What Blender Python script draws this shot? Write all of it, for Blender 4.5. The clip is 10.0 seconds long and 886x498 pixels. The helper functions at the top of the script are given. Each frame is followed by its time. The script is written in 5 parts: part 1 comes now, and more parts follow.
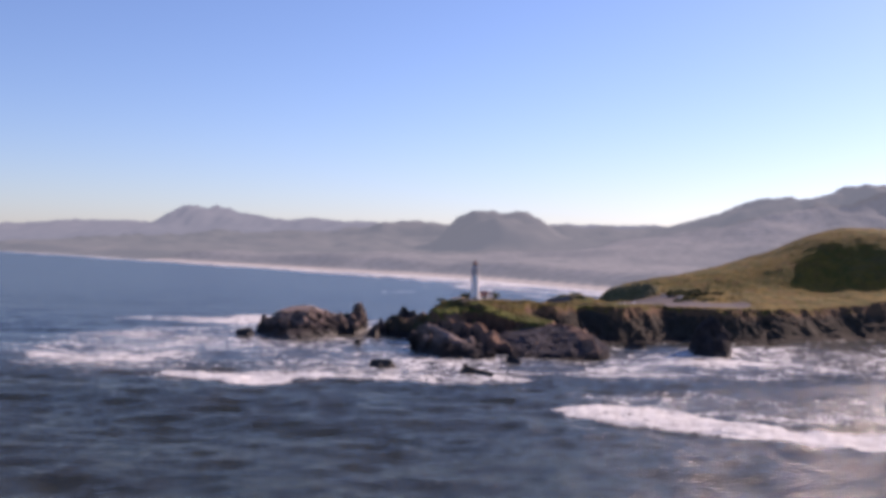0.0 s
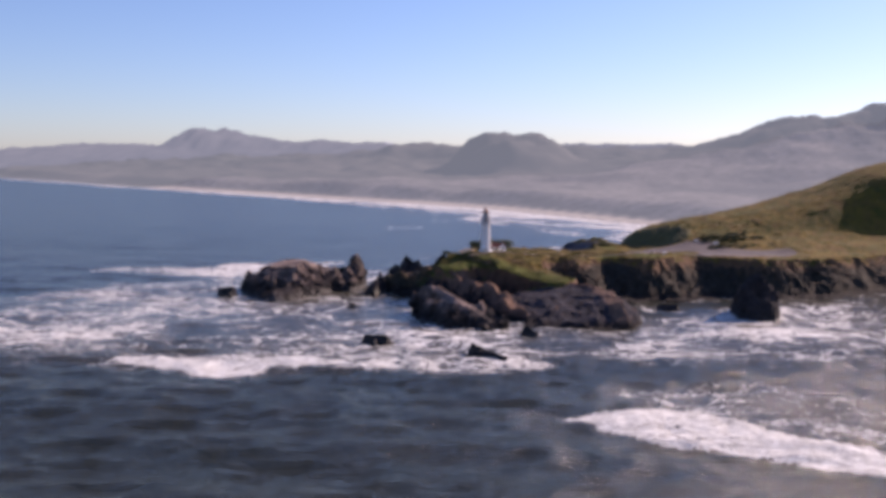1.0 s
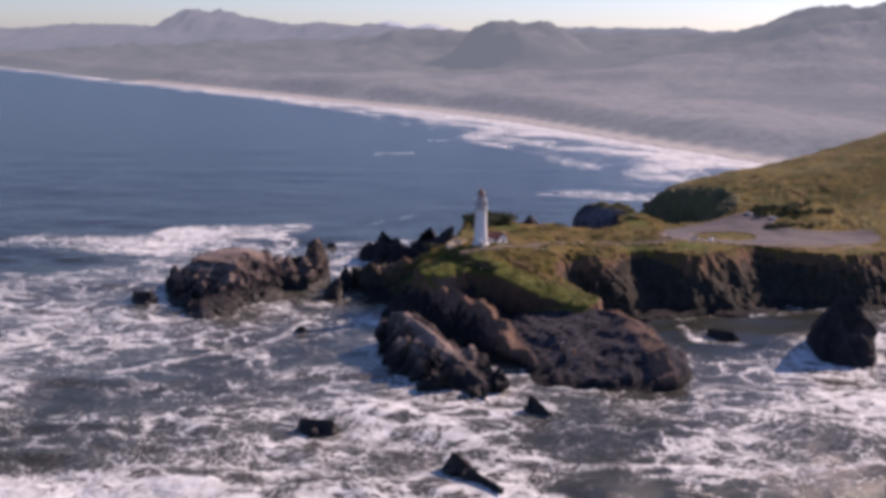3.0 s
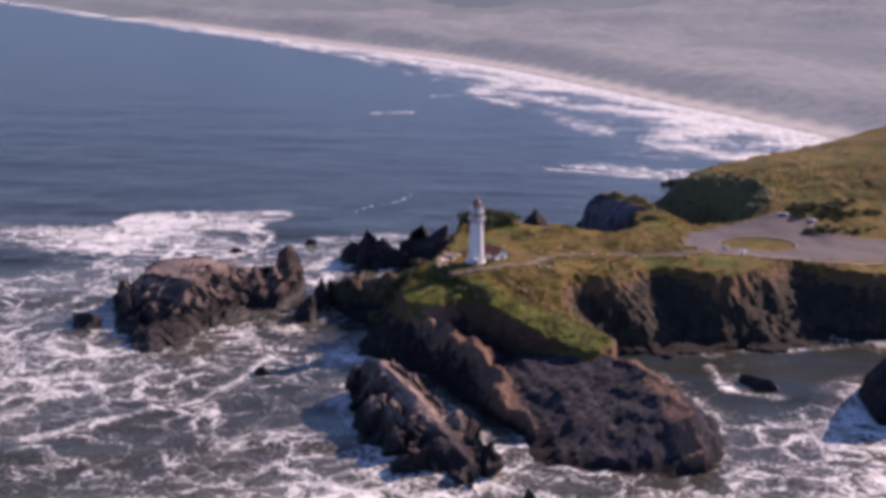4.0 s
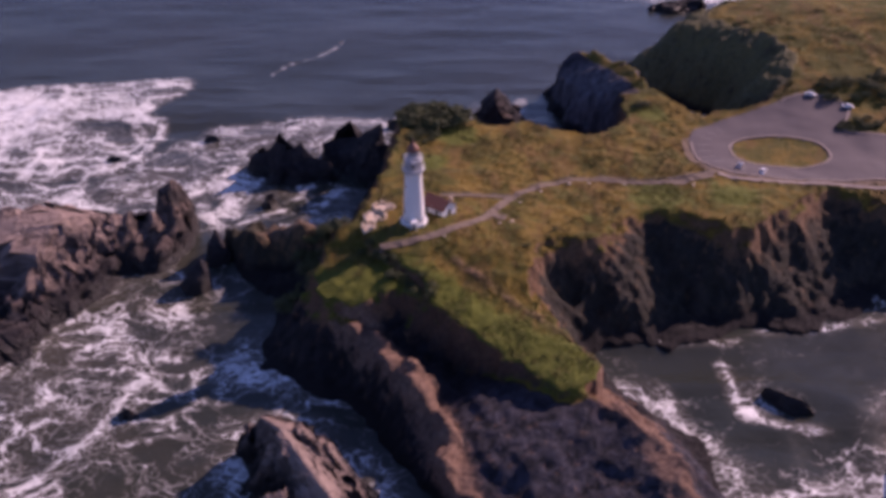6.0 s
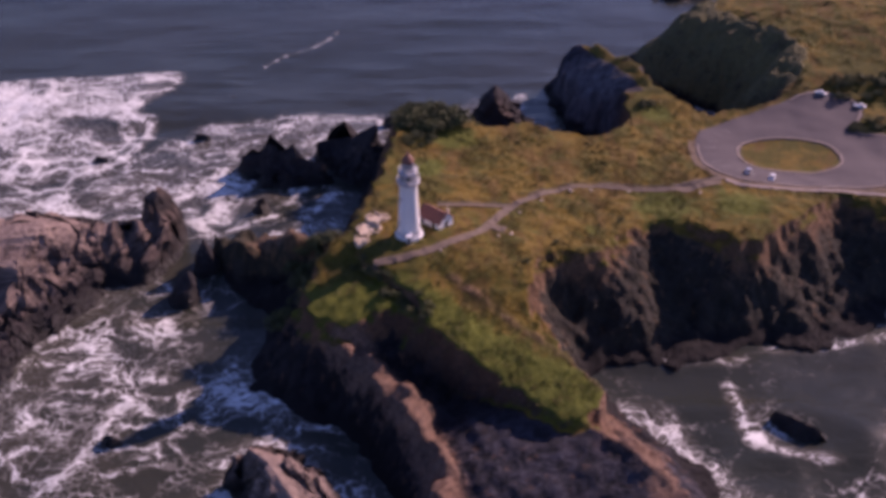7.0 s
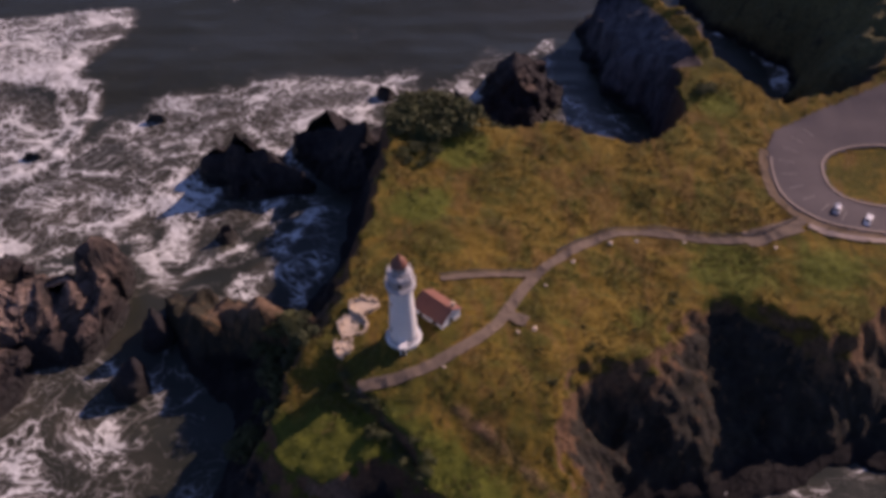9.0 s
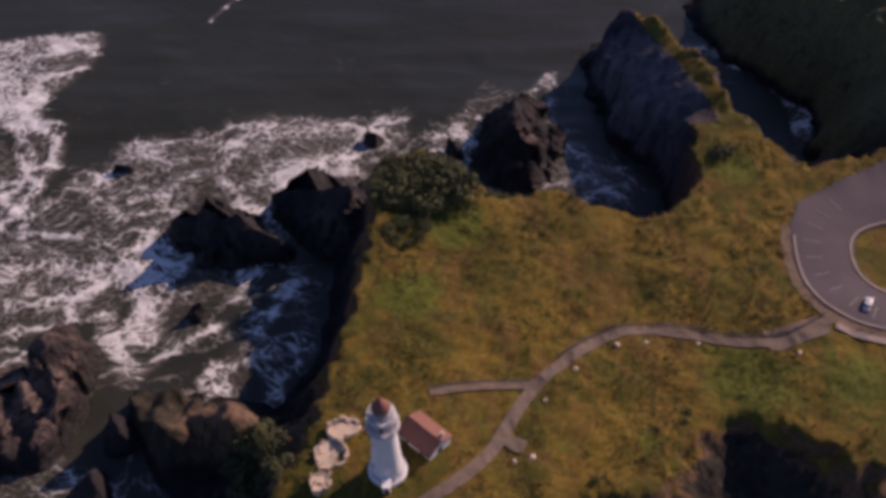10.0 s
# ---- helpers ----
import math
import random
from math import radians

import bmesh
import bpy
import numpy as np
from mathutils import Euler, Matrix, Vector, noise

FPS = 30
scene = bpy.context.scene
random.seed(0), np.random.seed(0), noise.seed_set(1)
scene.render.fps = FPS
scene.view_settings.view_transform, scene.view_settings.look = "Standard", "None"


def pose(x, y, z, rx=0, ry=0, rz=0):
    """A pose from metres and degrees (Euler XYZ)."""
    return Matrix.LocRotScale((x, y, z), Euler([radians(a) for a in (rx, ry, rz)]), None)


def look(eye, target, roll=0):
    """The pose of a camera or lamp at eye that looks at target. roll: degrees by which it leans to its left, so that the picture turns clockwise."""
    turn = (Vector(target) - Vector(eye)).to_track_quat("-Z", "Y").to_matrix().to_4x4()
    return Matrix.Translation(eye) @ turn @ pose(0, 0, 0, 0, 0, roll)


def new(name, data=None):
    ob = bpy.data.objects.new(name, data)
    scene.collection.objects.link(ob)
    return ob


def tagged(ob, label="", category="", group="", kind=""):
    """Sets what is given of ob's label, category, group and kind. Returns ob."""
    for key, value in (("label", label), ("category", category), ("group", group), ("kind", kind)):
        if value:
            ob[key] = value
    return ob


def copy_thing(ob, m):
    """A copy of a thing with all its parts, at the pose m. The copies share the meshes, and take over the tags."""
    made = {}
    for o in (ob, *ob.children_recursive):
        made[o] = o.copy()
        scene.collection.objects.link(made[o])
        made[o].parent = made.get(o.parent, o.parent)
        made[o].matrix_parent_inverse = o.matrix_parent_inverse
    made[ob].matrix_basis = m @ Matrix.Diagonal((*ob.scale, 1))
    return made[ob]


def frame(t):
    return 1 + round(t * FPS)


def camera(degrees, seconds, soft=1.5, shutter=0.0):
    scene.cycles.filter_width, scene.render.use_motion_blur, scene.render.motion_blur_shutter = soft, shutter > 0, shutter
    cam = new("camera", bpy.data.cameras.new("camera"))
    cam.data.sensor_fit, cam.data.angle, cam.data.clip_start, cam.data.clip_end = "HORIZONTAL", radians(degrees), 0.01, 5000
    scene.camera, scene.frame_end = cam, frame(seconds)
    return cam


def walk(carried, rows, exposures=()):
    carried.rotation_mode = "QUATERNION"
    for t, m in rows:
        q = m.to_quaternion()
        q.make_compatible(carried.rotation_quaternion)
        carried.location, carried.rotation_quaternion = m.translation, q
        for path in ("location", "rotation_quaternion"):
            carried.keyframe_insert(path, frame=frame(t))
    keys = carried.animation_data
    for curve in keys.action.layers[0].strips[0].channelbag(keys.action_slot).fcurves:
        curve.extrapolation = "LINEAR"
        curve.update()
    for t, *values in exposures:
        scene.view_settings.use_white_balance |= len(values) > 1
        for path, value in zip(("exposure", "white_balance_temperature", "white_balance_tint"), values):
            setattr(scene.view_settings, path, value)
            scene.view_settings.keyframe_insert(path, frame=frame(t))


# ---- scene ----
# The whole place stands at a quarter of its true size: 1 unit here is 4 m on the ground.
cam = camera(48.3, 10.0, soft=4.3)
METRES, EYE, TILT, LEAN, TURN = 160.0, 17.4, -0.4, -1.0, 0.0
ROWS = [
    (0.0, 0.0, 0.0, 0.0, 0.0, 0.0, 0.0),
    (0.5, 0.0032, 0.0675, 0.0138, 0.05, -3.17, 0.81),
    (1.0, 0.0065, 0.133, 0.0281, 0.7, -4.72, 0.6),
    (1.5, 0.0102, 0.1969, 0.044, 1.32, -6.14, 0.33),
    (2.0, 0.0136, 0.26, 0.0601, -0.08, -8.06, 0.62),
    (2.5, 0.017, 0.3199, 0.0773, 0.52, -9.74, 0.7),
    (4.0, 0.0333, 0.4987, 0.1277, 1.7, -15.54, -0.04),
    (4.5, 0.038, 0.5562, 0.1442, 1.1, -17.33, 0.62),
    (5.0, 0.0432, 0.614, 0.1616, -0.21, -21.54, 0.48),
    (5.5, 0.0466, 0.6731, 0.1764, -0.18, -29.19, 1.15),
    (6.0, 0.0492, 0.7018, 0.1848, -0.75, -31.0, 0.96),
    (7.5, 0.0515, 0.7339, 0.1929, -0.77, -33.25, 1.01),
    (8.0, 0.0522, 0.7452, 0.1958, -0.74, -34.58, 0.98),
    (8.1, 0.0534, 0.7677, 0.2007, -0.77, -36.36, 1.17),
    (8.2, 0.0546, 0.7903, 0.2056, -0.79, -38.14, 1.36),
    (8.3, 0.0557, 0.8128, 0.2105, -0.82, -39.93, 1.56),
    (8.4, 0.0569, 0.8354, 0.2154, -0.84, -41.71, 1.75),
    (8.5, 0.0581, 0.8579, 0.2203, -0.87, -43.49, 1.94),
    (9.0, 0.06, 0.8933, 0.2271, -0.21, -45.0, 2.0),
    (9.5, 0.0621, 0.9309, 0.2346, 0.01, -46.95, 2.03),
    (10.0, 0.0645, 0.9674, 0.242, -0.16, -48.7, 1.91),
]
EXPOSURES = [(0.0, 0.8, 6900, 35), (2.5, 0.66, 6800, 33), (4.0, 0.82, 6800, 38), (4.5, 0.86, 6850, 45), (5.0, 0.8, 6800, 51), (5.5, 0.64, 6700, 55), (8.0, 0.52, 6700, 53), (8.5, 0.2, 7150, 46), (10.0, 0.18, 7150, 41)]
walk(cam, [(t, pose(0, 0, EYE, TILT, LEAN, TURN) @ pose(METRES * x, METRES * y, METRES * z, 90 + pitch, roll, yaw)) for t, x, y, z, yaw, pitch, roll in ROWS], EXPOSURES)

# ---- world and sun ----
SUN_AZIMUTH, SUN_HEIGHT = 52.0, 29.0  # degrees from north (+y) towards east (+x); degrees over the horizon
world = bpy.data.worlds.new("world")
scene.world = world
world.use_nodes = True
wn = world.node_tree.nodes
sky = wn.new("ShaderNodeTexSky")
sky.sky_type, sky.sun_disc = "NISHITA", False
sky.sun_elevation, sky.sun_rotation = radians(SUN_HEIGHT), radians(SUN_AZIMUTH)
sky.altitude, sky.air_density, sky.dust_density, sky.ozone_density = 500, 1.0, 0.55, 7.0
world.node_tree.links.new(sky.outputs[0], wn["Background"].inputs[0])
wn["Background"].inputs[1].default_value = 0.085
sun_data = bpy.data.lights.new("sun", "SUN")
sun_data.energy, sun_data.angle, sun_data.color = 4.1, radians(0.6), (1.0, 0.87, 0.71)
sun = new("sun", sun_data)
sa, sh = radians(SUN_AZIMUTH), radians(SUN_HEIGHT)
sun.matrix_world = look((math.sin(sa) * 300 * math.cos(sh), math.cos(sa) * 300 * math.cos(sh), 300 * math.sin(sh)), (0, 0, 0))


# ---- materials ----
class Nodes:
    """A short way to write a node material."""

    def __init__(self, name):
        self.mat = bpy.data.materials.new(name)
        self.mat.use_nodes = True
        self.tree = self.mat.node_tree
        self.shader = self.tree.nodes["Principled BSDF"]

    def add(self, kind, **inputs):
        node = self.tree.nodes.new(kind)
        for key, value in inputs.items():
            self.feed(node.inputs[key.replace("_", " ")], value)
        return node

    def feed(self, socket, value):
        if isinstance(value, bpy.types.NodeSocket):
            self.tree.links.new(value, socket)
        else:
            socket.default_value = value

    def math(self, op, a, b=0.0, clamp=False):
        node = self.tree.nodes.new("ShaderNodeMath")
        node.operation, node.use_clamp = op, clamp
        self.feed(node.inputs[0], a)
        self.feed(node.inputs[1], b)
        return node.outputs[0]

    def place(self):
        return self.add("ShaderNodeTexCoord").outputs["Object"]

    def world_place(self):
        return self.add("ShaderNodeNewGeometry").outputs["Position"]

    def stretch(self, vector, sx, sy, sz, turn=0.0):
        node = self.add("ShaderNodeMapping", Vector=vector)
        node.inputs["Scale"].default_value = (sx, sy, sz)
        node.inputs["Rotation"].default_value = (0, 0, radians(turn))
        return node.outputs[0]

    def noise(self, vector, scale, detail=4.0, rough=0.55, distort=0.0):
        return self.add("ShaderNodeTexNoise", Vector=vector, Scale=scale, Detail=detail, Roughness=rough, Distortion=distort).outputs["Fac"]

    def span(self, value, a, b, c=0.0, d=1.0):
        node = self.add("ShaderNodeMapRange", Value=value)
        node.interpolation_type = "SMOOTHSTEP"
        for i, v in zip((1, 2, 3, 4), (a, b, c, d)):
            self.feed(node.inputs[i], v)
        return node.outputs[0]

    def blend(self, fac, a, b, kind="MIX"):
        node = self.tree.nodes.new("ShaderNodeMix")
        node.data_type, node.blend_type = "RGBA", kind
        self.feed(node.inputs[0], fac)
        for socket, v in ((node.inputs[6], a), (node.inputs[7], b)):
            self.feed(socket, v if isinstance(v, bpy.types.NodeSocket) else (*v, 1.0))
        return node.outputs[2]

    def bump(self, height, strength, distance):
        return self.add("ShaderNodeBump", Height=height, Strength=strength, Distance=distance).outputs[0]

    def done(self, colour, rough, normal=None, **more):
        self.feed(self.shader.inputs["Base Color"], colour if isinstance(colour, bpy.types.NodeSocket) else (*colour, 1.0))
        self.feed(self.shader.inputs["Roughness"], rough)
        if normal is not None:
            self.feed(self.shader.inputs["Normal"], normal)
        for key, value in more.items():
            self.feed(self.shader.inputs[key.replace("_", " ")], value)
        return self.mat


def plain(name, colour, rough=0.6, grain=12.0, amount=0.25, metal=0.0):
    n = Nodes(name)
    p = n.place()
    a = n.span(n.noise(p, grain, 5), 0.3, 0.7)
    b = n.span(n.noise(p, grain * 0.17, 3), 0.35, 0.65)
    dark = tuple(c * (1 - amount) for c in colour)
    mid = tuple(c * (1 - amount * 0.45) for c in colour)
    col = n.blend(n.math("MULTIPLY", a, 0.7), n.blend(b, colour, mid), dark)
    return n.done(col, rough, n.bump(a, 0.25, 0.01), Metallic=metal)


def water_material():
    n = Nodes("sea_water")
    p = n.world_place()
    dens = n.add("ShaderNodeAttribute")
    dens.attribute_name = "foam"
    d = dens.outputs["Fac"]
    warp = n.add("ShaderNodeTexNoise", Vector=p, Scale=0.16, Detail=5.0)
    w = n.add("ShaderNodeVectorMath", Vector=warp.outputs["Color"])
    w.operation = "SCALE"
    w.inputs["Scale"].default_value = 7.5
    q = n.add("ShaderNodeVectorMath")
    q.operation = "ADD"
    n.feed(q.inputs[0], p)
    n.feed(q.inputs[1], w.outputs[0])
    q = n.stretch(q.outputs[0], 0.75, 1.15, 1.0, 12)
    cells = n.add("ShaderNodeTexVoronoi", Vector=q, Scale=0.3)
    cells.feature = "DISTANCE_TO_EDGE"
    lace = n.span(cells.outputs["Distance"], 0.0, 0.2, 1.0, 0.0)
    fine_cells = n.add("ShaderNodeTexVoronoi", Vector=q, Scale=1.5)
    fine_cells.feature = "DISTANCE_TO_EDGE"
    fine_lace = n.span(fine_cells.outputs["Distance"], 0.0, 0.2, 1.0, 0.0)
    clouds = n.noise(q, 0.3, 8, 0.62, 0.4)
    fine = n.noise(q, 2.2, 6, 0.65)
    v = n.math("MULTIPLY", n.math("MULTIPLY", lace, n.span(n.noise(p, 0.11, 4), 0.35, 0.65, 0.25, 1.0)), 0.38)
    v = n.math("ADD", v, n.math("MULTIPLY", fine_lace, 0.26))
    v = n.math("ADD", v, n.math("MULTIPLY", n.span(clouds, 0.28, 0.72), 0.25))
    v = n.math("ADD", v, n.math("MULTIPLY", n.span(fine, 0.28, 0.72), 0.28))
    over = n.math("SUBTRACT", n.math("ADD", v, d), 1.2)
    foam = n.span(over, -0.02, 0.2)
    thin = n.span(over, -0.35, 0.1)
    deep = n.blend(n.span(n.noise(p, 0.05, 4), 0.35, 0.65), (0.024, 0.028, 0.02), (0.029, 0.032, 0.024))
    turbid = n.math("MAXIMUM", n.math("MULTIPLY", thin, 0.8), n.span(d, 0.25, 0.75, 0.0, 0.5))
    milky = n.blend(turbid, deep, n.blend(n.span(clouds, 0.35, 0.65), (0.09, 0.078, 0.056), (0.05, 0.048, 0.034)))
    milky = n.blend(n.math("MULTIPLY", n.span(over, -0.26, 0.04), 0.5), milky, (0.28, 0.27, 0.25))
    white = n.blend(n.span(n.math("ADD", n.math("MULTIPLY", fine, 0.5), n.math("MULTIPLY", n.noise(p, 0.9, 6, 0.65), 0.5)), 0.38, 0.62), (0.80, 0.82, 0.80), (0.42, 0.43, 0.42))
    col = n.blend(foam, milky, white)
    waves = n.noise(n.stretch(p, 0.7, 1.5, 1.0, 12), 0.55, 7, 0.62, 0.5)
    chop = n.noise(n.stretch(p, 0.8, 1.3, 1.0, -20), 2.6, 4, 0.6)
    h = n.math("ADD", n.math("MULTIPLY", waves, 1.0), n.math("MULTIPLY", chop, 0.42))
    h = n.math("ADD", h, n.math("MULTIPLY", foam, 0.12))
    # long smooth swell in the bay, chop in front of the head
    north = n.add("ShaderNodeSeparateXYZ", Vector=p).outputs["Y"]
    rough = n.math("MAXIMUM", n.span(north, 160.0, 260.0, 0.2, 0.27), n.math("MULTIPLY", foam, 0.85))
    calm = n.math("ADD", n.span(north, 115.0, 155.0, 0.6, 0.1), n.span(north, 180.0, 300.0, 0.06, 0.0))
    return n.done(col, rough, n.bump(h, calm, 0.8), IOR=1.33)


def rock_material(name, dark, mid, tan, tan_share):
    n = Nodes(name)
    p = n.world_place()
    big = n.noise(p, 0.35, 5, 0.6)
    crag = n.noise(n.stretch(p, 1.0, 1.0, 0.45), 1.6, 8, 0.65, 0.6)
    grit = n.noise(p, 9.0, 5, 0.65)
    cells = n.add("ShaderNodeTexVoronoi", Vector=n.stretch(p, 1.0, 1.0, 0.5), Scale=1.3)
    cells.feature = "DISTANCE_TO_EDGE"
    crack = n.span(cells.outputs["Distance"], 0.0, 0.08)
    geo = n.add("ShaderNodeNewGeometry")
    split = n.add("ShaderNodeSeparateXYZ", Vector=geo.outputs["Normal"])
    flat = n.span(split.outputs["Z"], 0.35, 0.85)
    height = n.add("ShaderNodeSeparateXYZ", Vector=p).outputs["Z"]
    high = n.span(n.math("ADD", height, n.math("MULTIPLY", big, 2.0)), 2.1, 3.9)
    base = n.blend(n.span(crag, 0.3, 0.7), dark, mid)
    # the tan is rock colour; fading it on steep faces imitates their shade
    fac = n.math("MULTIPLY", n.math("MULTIPLY", high, n.span(big, 0.62 - tan_share * 0.4, 0.75 - tan_share * 0.3)), n.math("ADD", 0.06 + 0.22 * tan_share, n.math("MULTIPLY", flat, 0.94 - 0.22 * tan_share)), True)
    col = n.blend(fac, base, tan)
    wet = n.span(n.math("ADD", height, n.math("MULTIPLY", crag, 1.2)), 0.7, 1.7)
    col = n.blend(n.math("SUBTRACT", 1.0, wet), col, (0.014, 0.012, 0.013))
    col = n.blend(n.math("MULTIPLY", n.span(grit, 0.35, 0.7), 0.4), col, tuple(c * 0.5 for c in dark))
    rough = n.span(wet, 0.0, 1.0, 0.45, 0.95)
    h = n.math("ADD", n.math("ADD", crag, n.math("MULTIPLY", grit, 0.25)), n.math("MULTIPLY", crack, 0.15))
    return n.done(col, rough, n.bump(h, 1.0, 0.7))


def headland_material():
    n = Nodes("headland_ground")
    p = n.world_place()
    cover = n.add("ShaderNodeAttribute")
    cover.attribute_name = "grass"
    lush = n.add("ShaderNodeAttribute")
    lush.attribute_name = "lush"
    rust = n.add("ShaderNodeAttribute")
    rust.attribute_name = "rust"
    sky_grey = n.add("ShaderNodeAttribute")
    sky_grey.attribute_name = "sky_grey"
    hazy_scrub = n.add("ShaderNodeAttribute")
    hazy_scrub.attribute_name = "hazy_scrub"
    geo = n.add("ShaderNodeNewGeometry")
    split = n.add("ShaderNodeSeparateXYZ", Vector=geo.outputs["Normal"])
    height = n.add("ShaderNodeSeparateXYZ", Vector=p).outputs["Z"]
    big = n.noise(p, 0.16, 5, 0.6)
    patch = n.noise(p, 0.55, 6, 0.65, 0.8)
    tuft = n.noise(p, 3.2, 6, 0.7)
    grit = n.noise(p, 11.0, 4, 0.65)
    crag = n.noise(n.stretch(p, 1.0, 1.0, 0.35), 1.3, 8, 0.66, 0.5)
    # grass: straw, olive and green, in patches and tufts
    straw = n.blend(n.span(tuft, 0.2, 0.8), (0.235, 0.15, 0.02), (0.108, 0.073, 0.011))
    olive = n.blend(n.span(tuft, 0.2, 0.8), (0.112, 0.097, 0.011), (0.056, 0.053, 0.007))
    green = n.blend(n.span(tuft, 0.2, 0.8), (0.128, 0.138, 0.015), (0.058, 0.07, 0.009))
    grass = n.blend(n.span(n.math("ADD", n.math("MULTIPLY", patch, 0.6), n.math("MULTIPLY", big, 0.5)), 0.47, 0.62), straw, olive)
    brown = n.blend(n.span(tuft, 0.2, 0.8), (0.185, 0.105, 0.024), (0.09, 0.052, 0.014))
    sweep = n.noise(n.stretch(p, 1.0, 0.45, 1.0, 30), 0.42, 6, 0.62, 1.2)
    grass = n.blend(n.math("MULTIPLY", n.span(sweep, 0.5, 0.62), 0.75), grass, brown)
    grass = n.blend(n.math("MULTIPLY", n.span(n.noise(n.stretch(p, 1.0, 0.5, 1.0, -25), 0.85, 5, 0.65, 1.0), 0.54, 0.66), 0.6), grass, (0.052, 0.05, 0.011))
    grass = n.blend(n.span(n.math("ADD", lush.outputs["Fac"], n.math("MULTIPLY", n.math("SUBTRACT", patch, 0.5), 1.1)), 0.3, 0.75), grass, green)
    grass = n.blend(n.math("MULTIPLY", n.span(grit, 0.45, 0.75), 0.28), grass, (0.035, 0.032, 0.012))
    # rock: dark basalt, rusty towards the brink
    rock = n.blend(n.span(crag, 0.32, 0.68), (0.009, 0.008, 0.010), (0.032, 0.028, 0.031))
    # bluish grey puts sky light into the slabs; lighter grey lifts the shaded northern rock
    rock = n.blend(sky_grey.outputs["Fac"], rock, n.blend(n.span(crag, 0.35, 0.65), (0.014, 0.014, 0.019), (0.056, 0.055, 0.074)))
    rock = n.blend(n.span(sky_grey.outputs["Fac"], 1.1, 1.9), rock, n.blend(n.span(crag, 0.35, 0.65), (0.06, 0.058, 0.066), (0.15, 0.145, 0.16)))
    rusty = n.blend(n.span(tuft, 0.3, 0.7), (0.23, 0.12, 0.065), (0.11, 0.058, 0.038))
    up = n.span(n.math("ADD", height, n.math("MULTIPLY", n.math("SUBTRACT", crag, 0.5), 5.0)), 3.0, 5.6)
    rock = n.blend(n.math("MULTIPLY", n.math("MULTIPLY", up, n.span(big, 0.48, 0.66)), rust.outputs["Fac"], True), rock, rusty)
    bare = n.span(n.math("ADD", rust.outputs["Fac"], n.math("MULTIPLY", n.math("SUBTRACT", crag, 0.5), 1.6)), 1.3, 1.75)
    wet = n.span(n.math("ADD", height, n.math("MULTIPLY", crag, 1.2)), 0.7, 1.7)
    drip = n.noise(n.stretch(p, 1.0, 1.0, 0.3), 1.5, 5, 0.6)
    fringe = n.span(n.math("ADD", cover.outputs["Fac"], n.math("MULTIPLY", n.math("SUBTRACT", drip, 0.5), 2.0)), 0.12, 0.5)
    rock = n.blend(n.math("MULTIPLY", n.math("MULTIPLY", fringe, 0.85), rust.outputs["Fac"], True), rock, rusty)
    rock = n.blend(n.math("MULTIPLY", bare, 0.9), rock, n.blend(n.span(tuft, 0.3, 0.7), (0.30, 0.18, 0.125), (0.13, 0.08, 0.06)))
    # bank plants, their colour lightened to put haze and ambient light on shaded slopes
    bush = n.blend(n.span(tuft, 0.3, 0.7), (0.17, 0.15, 0.065), (0.085, 0.085, 0.04))
    rock = n.blend(n.math("MULTIPLY", hazy_scrub.outputs["Fac"], n.span(n.math("ADD", patch, n.math("MULTIPLY", crag, 0.5)), 0.35, 0.75), True), rock, bush)
    rock = n.blend(n.math("SUBTRACT", 1.0, wet), rock, (0.014, 0.012, 0.013))
    edge = n.math("ADD", cover.outputs["Fac"], n.math("MULTIPLY", n.math("SUBTRACT", patch, 0.5), 0.5))
    steep = n.span(n.math("ADD", split.outputs["Z"], n.math("MULTIPLY", n.math("SUBTRACT", tuft, 0.5), 0.35)), 0.55, 0.8)
    g = n.math("MULTIPLY", n.span(edge, 0.35, 0.6), steep)
    col = n.blend(g, rock, grass)
    h = n.math("ADD", n.math("MULTIPLY", crag, n.math("SUBTRACT", 1.2, g)), n.math("MULTIPLY", tuft, 0.3))
    h = n.math("ADD", h, n.math("MULTIPLY", grit, 0.1))
    return n.done(col, 0.93, n.bump(h, 1.0, 0.55), Specular_IOR_Level=0.25)


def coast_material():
    n = Nodes("hazy_coast")
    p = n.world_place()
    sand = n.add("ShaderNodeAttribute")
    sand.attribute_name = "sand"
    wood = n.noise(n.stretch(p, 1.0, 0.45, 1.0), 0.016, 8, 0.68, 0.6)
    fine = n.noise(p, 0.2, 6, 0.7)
    # haze put into the land: pale grey-blue tones, plus the emission below
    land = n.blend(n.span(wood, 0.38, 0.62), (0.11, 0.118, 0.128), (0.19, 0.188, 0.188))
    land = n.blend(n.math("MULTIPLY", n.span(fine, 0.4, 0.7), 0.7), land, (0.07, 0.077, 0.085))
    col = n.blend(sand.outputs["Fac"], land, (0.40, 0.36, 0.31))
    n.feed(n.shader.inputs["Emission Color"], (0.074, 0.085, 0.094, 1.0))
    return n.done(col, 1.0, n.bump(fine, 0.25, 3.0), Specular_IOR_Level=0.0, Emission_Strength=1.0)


def ridge_material(name, a, b, haze_glow):
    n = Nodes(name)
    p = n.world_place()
    # distance haze is put into the grey-blue colours and a faint emission
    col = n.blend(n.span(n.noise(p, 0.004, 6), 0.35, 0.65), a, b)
    n.feed(n.shader.inputs["Emission Color"], haze_glow if isinstance(haze_glow, bpy.types.NodeSocket) else (*haze_glow, 1.0))
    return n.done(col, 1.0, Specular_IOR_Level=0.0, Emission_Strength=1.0)


